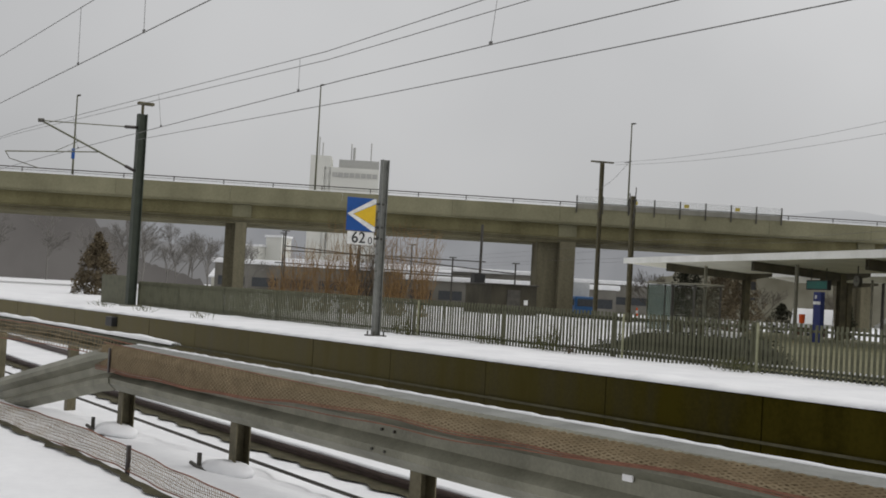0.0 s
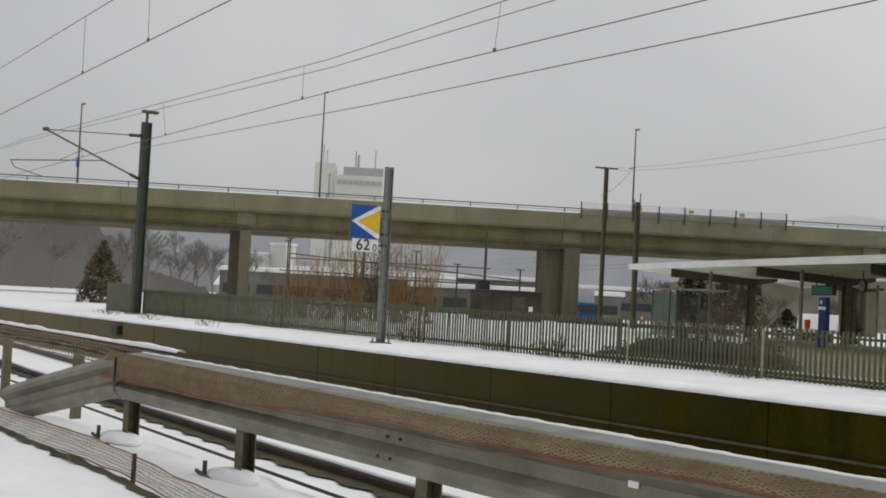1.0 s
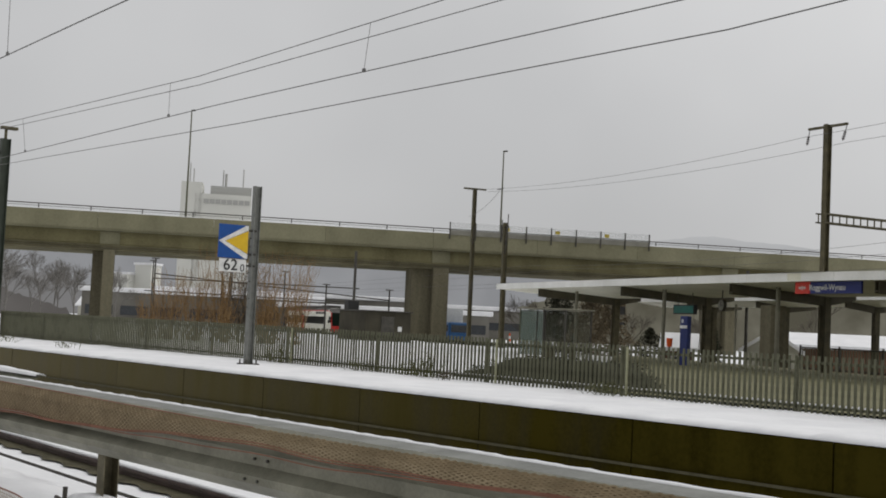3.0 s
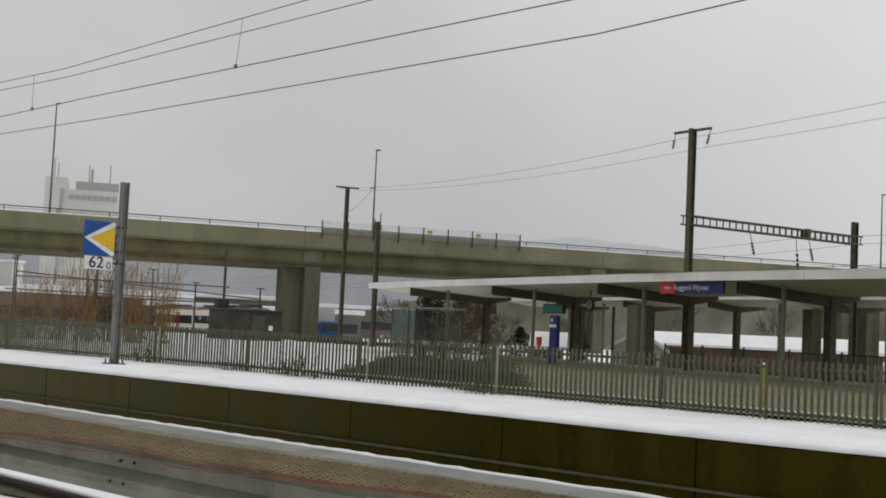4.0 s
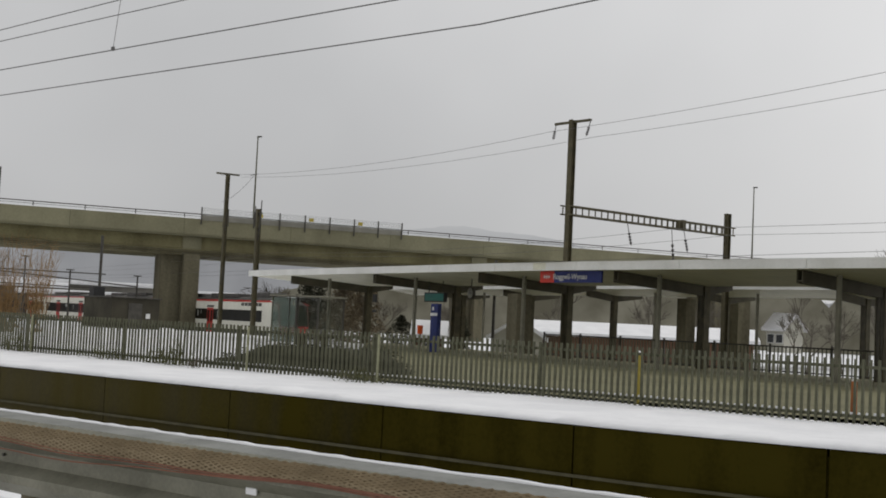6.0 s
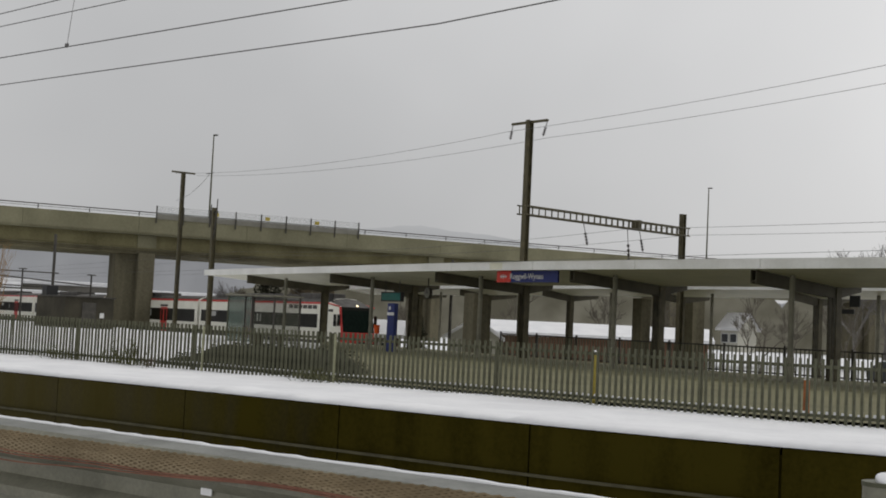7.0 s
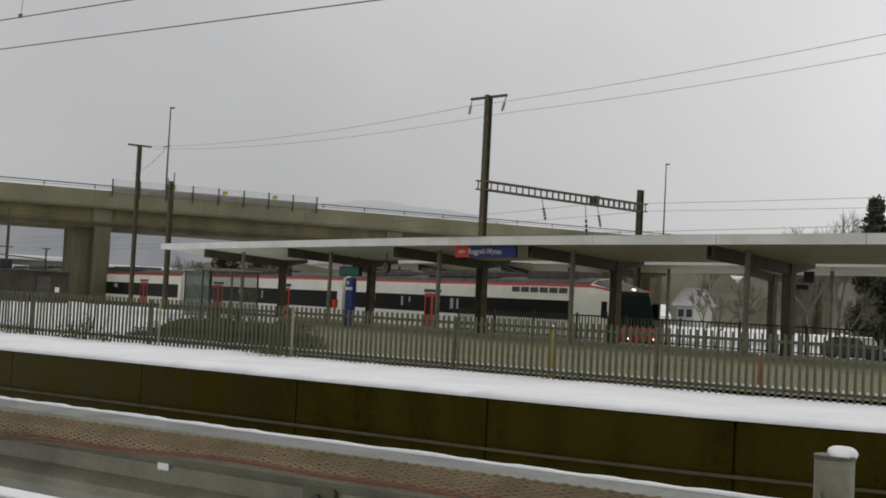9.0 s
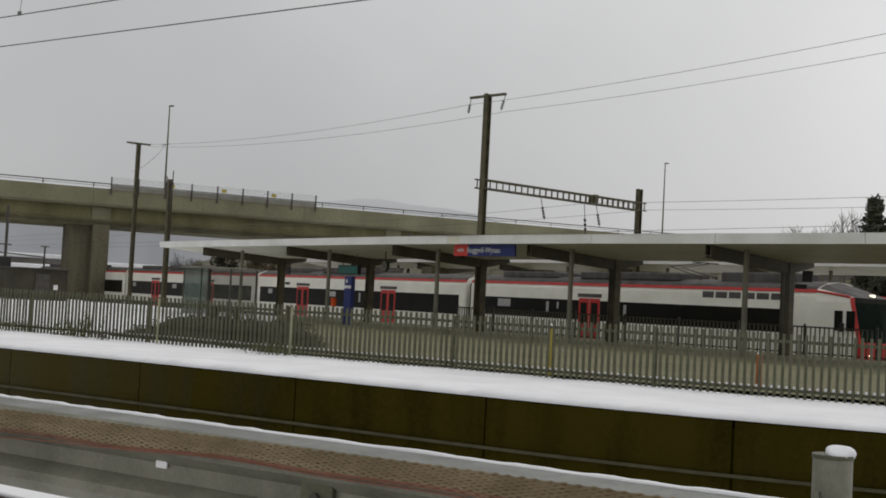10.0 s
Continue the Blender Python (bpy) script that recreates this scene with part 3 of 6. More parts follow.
    snow_strip(bm, [(x, 4.62 + 0.016 * (-11 - x), 0.93) for x in frange(-60, -10.8, 0.15)], 0.05, 0.04)
    part("snow_cap", bm, SNOW, h, smooth=True)
    for x in frange(-56, -14, 3.0):
        bm = B()
        box(bm, (x, 4.70 + 0.016 * (-11 - x), 0.38), (0.10, 0.10, 0.80))
        part("post", bm, POST_STEEL, h)


def net(parent, path, width, lean, rows=6, r=0.0025):
    """Cord net hung from a path; width as a function of x. Adds mesh and two edge cords."""
    bm = B()
    pts = []
    for x, y, z in path:
        w = width(x)
        pts.append([(x + rnd(-0.004, 0.004), y - lean(x) * k / rows + 0.008 * math.sin(9 * x + k), z - w * k / rows + 0.004 * math.sin(5 * x + 2 * k)) for k in range(rows + 1)])
    for q in pts:
        for k in range(rows):
            tube(bm, q[k], q[k + 1], r, n=3, cap=False)
    for k in range(1, rows):
        for a, b in zip(pts, pts[1:]):
            tube(bm, a[k], b[k], r, n=3, cap=False)
    tagged(part("mesh", bm, NET, parent), kind="stuff")
    for k in (0, rows):
        bm = B()
        chain(bm, [q[k] for q in pts], 0.0055, 4)
        part("edge_cord", bm, NET_EDGE, parent, "reddish edge cord")


def barrier_nets():
    n = thing("safety_net", Matrix(), "faded tan plastic safety net draped along the crash barrier", "safety net")

    def wide(x):
        k = min(1.0, max(0.0, (-5.6 - x) / 4.4))
        return 0.115 + 0.13 * k * k * (3 - 2 * k) + 0.008 * math.sin(x * 2.1) + 0.005 * math.sin(x * 5.3)

    def drape(x, d, off=0.0):
        """A point d metres down the net from its upper edge, over the crest of the beam."""
        d += 0.004 + 0.03 * min(1.0, max(0.0, (-2.5 - x) / 3)) * min(1.0, max(0.0, (x + 11) / 4))
        if d < 0.10:
            sd, u = -0.012 - 0.76 * d, 0.004 - 0.65 * d
        else:
            sd, u = -0.088 - 0.006 * math.sin(4 * x), -0.061 - (d - 0.10)
        return (x, guard_y(x) + sd - off * 0.7, GTOP + u + off * 0.7)

    rows, step = 6, 0.030
    xs = frange(-11.3, 6.5, step)
    grid = []
    for i, x in enumerate(xs):
        w = wide(x)
        grid.append([drape(x + rnd(-0.006, 0.006), w * (k + rnd(-0.12, 0.12) + (0.5 if i % 2 else 0.0)) / (rows + 0.5), 0.006 + 0.004 * noise.noise(Vector((x * 9, k, 0)))) for k in range(rows + 1)])
    bm = B()
    for i, (qa, qb) in enumerate(zip(grid, grid[1:])):
        thick = 0.0022 + 0.0024 * min(1.0, max(0.0, (xs[i] + 9) / 3))
        for k in range(rows + 1):
            tube(bm, qa[k], qb[k], thick, n=3, cap=False)
            j = k - 1 if i % 2 == 0 else k + 1
            if 0 <= j <= rows:
                tube(bm, qa[k], qb[j], thick, n=3, cap=False)
    tagged(part("mesh", bm, NET, n), kind="stuff")
    # bunched layers of net under the outer mesh, darkened to paint shade in its gaps
    bm = B()
    strip = []
    for x in frange(-11.2, 6.5, 0.02):
        w = wide(x) * (0.97 + 0.04 * noise.noise(Vector((x * 6, 2, 0))))
        strip.append([bm.verts.new(drape(x, w * f, 0.0035 * (1 + 0.9 * noise.noise(Vector((x * 22, f * 6, 1)))) if f not in (0.0, 1.0) else 0.0)) for f in (0.0, 0.15, 0.3, 0.45, 0.6, 0.75, 0.9, 1.0)])
    for qa, qb in zip(strip, strip[1:]):
        for i in range(7):
            bm.faces.new((qa[i], qb[i], qb[i + 1], qa[i + 1]))
    part("folded_shade_layer", bm, NET_FOLD_SHADE, n, "bunched brown under-layer of net, darkened for the shade in the gaps", smooth=True)
    for k in range(4):
        bm = B()
        if k == 0:
            pts = [drape(x, 0.0, 0.008) for x in frange(-11.3, -6.4, 0.05)]
        else:
            pts = [drape(x, wide(x) + (0.011 * k - 0.018) + 0.006 * math.sin(x * 1.3 + k) + (0.03 * max(0.0, math.sin((x + 8.2) * 0.85)) if k == 3 and x < -4.5 else 0.0), 0.008) for x in frange(-11.3, 6.5, 0.05)]
        chain(bm, pts, 0.0038, 5)
        part("edge_cord", bm, NET_EDGE, n, "reddish edge cord")
    bm = B()
    box(bm, (-10.9, guard_y(-10.9) - 0.105, GTOP - 0.13), (0.03, 0.02, 0.22), bevel=0.004)
    part("clamp", bm, INSULATOR, n)
    m = thing("safety_net", Matrix(), "faded orange net on the barrier beyond", "safety net")
    net(m, [(x, 4.50 + 0.016 * (-11 - x), 0.90 - 0.02 * math.sin(x)) for x in frange(-34, -11.3, 0.10)], lambda x: 0.20 + 0.02 * math.sin(x * 0.7), lambda x: 0.02, 5, 0.005)
    k = thing("safety_net", Matrix(), "low pale orange net strip standing in the snow", "safety net")
    net(k, [(x, 3.42 - 0.05 * max(0, x + 9), 0.30 + 0.02 * math.sin(x * 1.1)) for x in frange(-22, -3.2, 0.032)], lambda x: 0.17 + 0.02 * math.sin(x), lambda x: 0.02, 7)
    for x in (-17.5, -13.2, -8.65, -4.6):
        bm = B()
        box(bm, (x, 3.42 - 0.05 * max(0, x + 9) - 0.02, 0.21), (0.035, 0.03, 0.24), bevel=0.006)
        part("stake", bm, INSULATOR, k)


def near_bollard():
    m = heading(0, -1.30, 4.40, 0.0)
    p = thing("steel_post", m, "round galvanised steel post with a snow-topped cap", "post")
    bm = B()
    tube(bm, (0, 0, 0), (0, 0, 1.075), 0.068, n=28)
    part("shaft", bm, ZINC, p, smooth=False)
    bm = B()
    tube(bm, (0, 0, 1.075), (0, 0, 1.090), 0.071, n=28)
    part("cap", bm, ZINC_DULL, p)
    bm = B()
    box(bm, (-0.03, -0.07, 0.93), (0.02, 0.03, 0.07), bevel=0.005)
    part("latch", bm, ZINC, p)
    bm = B()
    bmesh.ops.create_icosphere(bm, subdivisions=3, radius=1, matrix=Matrix.Translation((0.024, 0, 1.092)) @ Matrix.Diagonal((0.052, 0.055, 0.030, 1)))
    for v in bm.verts:
        v.co += 0.012 * noise.noise_vector(v.co * 22)
    part("snow_cap", bm, SNOW, p, "small heap of snow", smooth=True)


# ---------------------------------------------------------------- picket fence
def picket_mesh(name, w=0.042, d=0.038, h=1.0):
    bm = B()
    box(bm, (0, 0, h / 2), (w, d, h))
    top = [v for v in bm.verts if v.co.z > h * 0.9]
    for v in top:
        v.co.x *= 0.85
    me = bpy.data.meshes.new(name)
    bm.to_mesh(me)
    bm.free()
    me.materials.append(ZINC_DULL)
    return me


FENCE_Z = 0.34


def fence():
    f = thing("fence", Matrix(), "grey steel picket fence standing in snow behind the wall", "fence")
    for z in (0.10, 0.86):
        bm = B()
        sweep(bm, [(x, fence_y(x) + 0.03, FENCE_Z + z) for x in frange(-49, 7.4, 1.0)], [(-0.012, -0.025), (0.012, -0.025), (0.012, 0.025), (-0.012, 0.025)])
        part("rail", bm, ZINC_DULL, f)
    bm = B()
    for x in frange(-28.6, 7.3, 0.118):
        snow_strip(bm, [(x + 0.03, fence_y(x) + 0.035, FENCE_Z + 0.125), (x + 0.09, fence_y(x) + 0.035, FENCE_Z + 0.125)], 0.02, 0.045)
    tagged(part("rail_snow", bm, SNOW, f, "snow along the lower fence rail"), kind="stuff")
    for x in frange(-48.8, 7.4, 4.02):
        bm = B()
        box(bm, (x, fence_y(x) + 0.055, FENCE_Z + 0.46), (0.06, 0.06, 1.0), bevel=0.008)
        part("post", bm, ZINC_DULL, f)
    # pale posts beside the forecourt
    for x in (-28.4, -20.3, -16.5):
        bm = B()
        box(bm, (x, fence_y(x) - 0.045, FENCE_Z + 0.46), (0.05, 0.04, 0.98), bevel=0.008)
        part("post", bm, PALE_POST, f, "pale cream fence post")
    me = picket_mesh("picket")
    x = -28.6
    while x < 6.4:
        ob = new("picket", me)
        ob.parent = f
        ob.matrix_basis = pose(x, fence_y(x), FENCE_Z - 0.02, rnd(-0.5, 0.5), rnd(-0.5, 0.5), rnd(-2, 2))
        x += 0.118
    # the same pickets carried on along the far half
    bm = B()
    x = -49.0
    while x < -28.65:
        box(bm, (x, fence_y(x), FENCE_Z + 0.48), (0.056, 0.03, 1.0 + rnd(-0.008, 0.008)), Euler((0, 0, radians(rnd(-3, 3)))).to_matrix().to_4x4())
        x += 0.118
    tagged(part("picket_run", bm, ZINC_DULL, f), kind="stuff")
    # sheet-steel gate panel at the fence's far end
    g = thing("gate_panel", Matrix(), "plain grey sheet-metal panel closing the fence's end", "gate")
    bm = B()
    box(bm, (-50.6, 18.75, FENCE_Z + 0.55), (3.1, 0.05, 1.25), bevel=0.01)
    part("sheet", bm, ZINC_DULL, g)
    for x in (-52.1, -49.1):
        bm = B()
        box(bm, (x, 18.8, FENCE_Z + 0.55), (0.08, 0.08, 1.35), bevel=0.01)
        part("post", bm, ZINC_DULL, g)


def marker(x, y, z, h, material, label):
    p = thing("marker_post", heading(0, x, y, z), label, "marker post")
    bm = B()
    tube(bm, (0, 0, 0), (0, 0, h), 0.055, 0.05, n=14)
    part("shaft", bm, material, p)
    bm = B()
    bmesh.ops.create_icosphere(bm, subdivisions=2, radius=1, matrix=Matrix.Translation((0, 0, h)) @ Matrix.Diagonal((0.05, 0.05, 0.035, 1)))
    part("cap", bm, SIGN_WHITE, p)


# ---------------------------------------------------------------- text
def text_mesh(body, size, material, parent, m, name="lettering", bold=0.0):
    cu = bpy.data.curves.new(name, "FONT")
    cu.body, cu.size, cu.align_x, cu.align_y, cu.extrude, cu.offset = body, size, "CENTER", "CENTER", 0.004, bold
    tmp = new(name, cu)
    bpy.context.view_layer.update()
    me = bpy.data.meshes.new_from_object(tmp.evaluated_get(bpy.context.evaluated_depsgraph_get()))
    bpy.data.objects.remove(tmp)
    me.materials.clear()
    me.materials.append(material)
    ob = new(name, me)
    ob.parent, ob.matrix_basis = parent, m
    return ob


# ---------------------------------------------------------------- signal post with the blue and yellow board
def sign_post():
    p = thing("sign_post", heading(0, -27.47, 17.18, 0.28), "galvanised steel post carrying a blue and yellow railway board", "sign post")
    bm = B()
    box(bm, (0, 0, 2.30), (0.012, 0.17, 4.62))
    for s in (-1, 1):
        box(bm, (0, s * 0.085, 2.30), (0.16, 0.014, 4.62))
    part("column", bm, ZINC_TOP, p, "weathered steel channel column")
    bm = B()
    box(bm, (0, 0, 0.05), (0.42, 0.42, 0.05), bevel=0.01)
    for sx in (-0.15, 0.15):
        for sy in (-0.15, 0.15):
            tube(bm, (sx, sy, 0.05), (sx, sy, 0.17), 0.02, n=6)
    part("base_plate", bm, DARK_STEEL, p)
    m = Matrix.Translation((0.05, -0.66, 3.14)) @ Euler((0, 0, radians(84))).to_matrix().to_4x4()
    S = 0.41
    bm = B()
    box(bm, (0, 0, 0), (2 * S, 0.02, 2 * S * 1.04), bevel=0.004)
    bm.transform(m)
    board = part("board", bm, SIGN_BLUE, p, "square blue board with a yellow triangle")
    h = S * 1.04
    bm = B()
    quad(bm, (S - 0.01, -0.013, h - 0.01), (S - 0.01, -0.013, h - 0.12), (-S + 0.17, -0.013, 0), (S - 0.01, -0.013, -h + 0.12), (S - 0.01, -0.013, -h + 0.01), (S - 0.08, -0.013, -h + 0.01), (-S + 0.01, -0.013, 0), (S - 0.08, -0.013, h - 0.01))
    part("white_chevron", bm, SIGN_WHITE, board).matrix_basis = m
    bm = B()
    quad(bm, (S - 0.01, -0.014, h - 0.13), (-S + 0.18, -0.014, 0), (S - 0.01, -0.014, -h + 0.13))
    part("yellow_triangle", bm, SIGN_YELLOW, board).matrix_basis = m
    bm = B()
    box(bm, (0, 0, 0), (0.74, 0.016, 0.33), bevel=0.004)
    m2 = Matrix.Translation((0.02, 0.02, -0.605))
    bm.transform(m @ m2)
    plate = part("number_plate", bm, SIGN_WHITE, p, "white plate with black figures")
    text_mesh("62", 0.40, BLACK, plate, m @ m2 @ pose(-0.06, -0.012, 0, 90), "figures", 0.004)
    text_mesh("0", 0.27, BLACK, plate, m @ m2 @ pose(0.27, -0.012, -0.06, 90), "figures")
    for z in (3.45, 2.85, 2.55):
        bm = B()
        box(bm, (-0.01, -0.16, z), (0.05, 0.40, 0.05))
        part("bracket", bm, DARK_STEEL, p)
    bm = B()
    for i in range(9):
        box(bm, (rnd(-0.05, 0.05), -0.115, 1.5 + i * 0.22), (0.05, 0.02, 0.03))
    part("clips", bm, DARK_STEEL, p)


# ---------------------------------------------------------------- overhead line masts
def mast_a():
    p = thing("catenary_mast", heading(0, -47.6, 18.3, 0.25), "dark green steel catenary mast with a bracket arm", "catenary mast")
    bm = B()
    box(bm, (0, 0, 3.85), (0.06, 0.32, 7.7))
    for s in (-1, 1):
        box(bm, (0, s * 0.16, 3.85), (0.30, 0.025, 7.7))
    part("column", bm, GREEN_STEEL, p)
    bm = B()
    box(bm, (0, 0, 0.06), (0.7, 0.7, 0.12), bevel=0.02)
    part("footing", bm, CONCRETE_GREY, p)
    bm = B()
    tube(bm, (0, 0, 7.7), (0, 0, 8.05), 0.06)
    box(bm, (0.05, 0.1, 8.12), (0.25, 0.65, 0.12), bevel=0.03)
    part("head", bm, BROWN_STEEL, p)
    tip = Vector((2.6, -4.75, 6.65))
    lo, hi = Vector((-0.05, -0.15, 5.42)), Vector((-0.05, -0.2, 7.15))
    end = Vector((2.3, -5.85, 5.45))
    bm = B()
    chain(bm, [lo + (tip - lo) * 0.12, tip], 0.035, 6)
    part("strut", bm, ZINC_DULL, p)
    bm = B()
    chain(bm, [hi + (tip - hi) * 0.14, tip], 0.022, 6)
    part("tie", bm, ZINC_DULL, p)
    bm = B()
    chain(bm, [lo + (tip - lo) * 0.40, end], 0.025, 6)
    tube(bm, lo + (tip - lo) * 0.62, lo + (tip - lo) * 0.40 + (end - lo - (tip - lo) * 0.4) * 0.5, 0.012, n=5)
    chain(bm, [end, end + Vector((0.2, 0.1, -0.25)), end + Vector((-0.5, 1.4, -0.45))], 0.016, 5)
    part("steady_arm", bm, ZINC_DULL, p)
    for a, b in ((lo, lo + (tip - lo) * 0.12), (hi, hi + (tip - hi) * 0.14)):
        bm = B()
        d = b - a
        for i in range(5):
            tube(bm, a + d * (i / 5), a + d * ((i + 0.6) / 5), 0.075, 0.05, n=10)
        tube(bm, a, b, 0.03)
        part("insulator", bm, INSULATOR, p)
    bm = B()
    tube(bm, tip - Vector((0.0, 0.1, 0)), tip + Vector((0, 0.1, 0.02)), 0.07)
    part("clamp", bm, DARK_STEEL, p)


def lattice_mast(x, y, z0, h, head, label, wide=0.22):
    p = thing("catenary_mast", heading(head, x, y, z0), label, "catenary mast")
    bm = B()
    box(bm, (0, 0, h / 2), (0.016, wide * 0.9, h))
    for s in (-1, 1):
        box(bm, (0, s * wide / 2, h / 2), (wide, 0.02, h))
    part("column", bm, BROWN_STEEL, p)
    return p


def hanger(p, a, b):
    """Small insulator on a hanger."""
    a, b = Vector(a), Vector(b)
    bm = B()
    tube(bm, a, b, 0.018, n=5)
    part("hanger", bm, DARK_STEEL, p)
    bm = B()
    d = b - a
    for i in range(4):
        tube(bm, a + d * (0.45 + i * 0.13), a + d * (0.53 + i * 0.13), 0.075, 0.05, n=8)
    part("insulator", bm, INSULATOR, p)


def station_masts():
    # mast with two short arms, far end
    p = lattice_mast(-67.7, 60.85, RAIL_Z, 12.35, TRH, "tall brown steel catenary mast with a crossarm", 0.24)
    bm = B()
    box(bm, (0, 0, 12.3), (0.10, 1.75, 0.12))
    part("crossarm", bm, BROWN_STEEL, p)
    for dx, dz in ((0.35, 8.2), (-0.2, 8.0), (0.25, 4.3)):
        bm = B()
        chain(bm, [(0, 0, dz), (dx, -0.1, dz + 0.5), (dx + 0.1, -0.1, dz + 1.3)], 0.03, 6)
        part("bracket", bm, DARK_STEEL, p)
    # mast near the canopy's tip
    p = lattice_mast(-58.1, 55.0, RAIL_Z, 9.0, TRH, "brown steel catenary mast beside the canopy's tip", 0.26)
    for dx, dz in ((0.45, 8.0), (0.55, 8.6), (-0.3, 8.3)):
        bm = B()
        chain(bm, [(0, 0, dz - 1.0), (dx, -0.1, dz - 0.3), (dx * 1.15, -0.1, dz + 0.9)], 0.035, 6)
        part("bracket", bm, DARK_STEEL, p)
    bm = B()
    box(bm, (0, 0, 8.7), (0.9, 0.12, 0.12))
    part("crossarm", bm, DARK_STEEL, p)
    # portal over the platform tracks
    d, e = Vector((-29.75, 46.86, RAIL_Z)), Vector((-27.36, 57.86, RAIL_Z))
    h = math.degrees(math.atan2(e.y - d.y, e.x - d.x))
    L = (e - d).length
    g = thing("catenary_portal", heading(h, d.x, d.y, RAIL_Z), "brown steel catenary portal spanning two tracks", "catenary portal")
    for x0, hh, nm in ((0, 11.6, "tall_column"), (L, 8.45, "short_column")):
        bm = B()
        box(bm, (x0, 0, hh / 2), (0.24, 0.016, hh))
        for s in (-1, 1):
            box(bm, (x0 + s * 0.13, 0, hh / 2), (0.022, 0.24, hh))
        part(nm, bm, BROWN_STEEL, g)
    zb = 7.55
    for dz in (0.19, -0.19):
        bm = B()
        for s in (-0.2, 0.2):
            box(bm, (L / 2, s, zb + dz), (L + 0.7, 0.05, 0.06))
        part("beam_chord", bm, BROWN_STEEL, g)
    for i in range(29):
        x = -0.2 + i * (L + 0.4) / 28
        for s in (-0.2, 0.2):
            bm = B()
            box(bm, (x, s, zb), (0.05, 0.03, 0.34))
            part("batten", bm, BROWN_STEEL, g)
    bm = B()
    box(bm, (L * 0.68, 0, zb + 0.03), (0.24, 0.44, 0.46))
    part("beam_splice", bm, BROWN_STEEL, g)
    hanger(g, (L * 0.34, 0, zb - 0.2), (L * 0.37, 0.0, zb - 1.25))
    hanger(g, (L * 0.62, 0, zb - 0.2), (L * 0.64, 0.0, zb - 1.9))
    hanger(g, (L * 0.70, 0, zb - 0.2), (L * 0.73, 0.0, zb - 1.25))
    bm = B()
    box(bm, (0, 0, 11.5), (0.12, 2.2, 0.10))
    part("crossarm", bm, BROWN_STEEL, g)
    hanger(g, (0, -1.1, 11.5), (0, -0.85, 10.8))
    hanger(g, (0, 1.05, 11.5), (0, 1.2, 10.8))
    # short grey stake on the viaduct's far side
    bm = B()
    tube(bm, (0, 0, 0), (0, 0, 7.0), 0.12, 0.10, n=10)
    solid("steel_pole", bm, DARK_STEEL, "plain grey steel pole rising behind the canopy", "pole", m=heading(0, -52.0, 72.5, RAIL_Z))


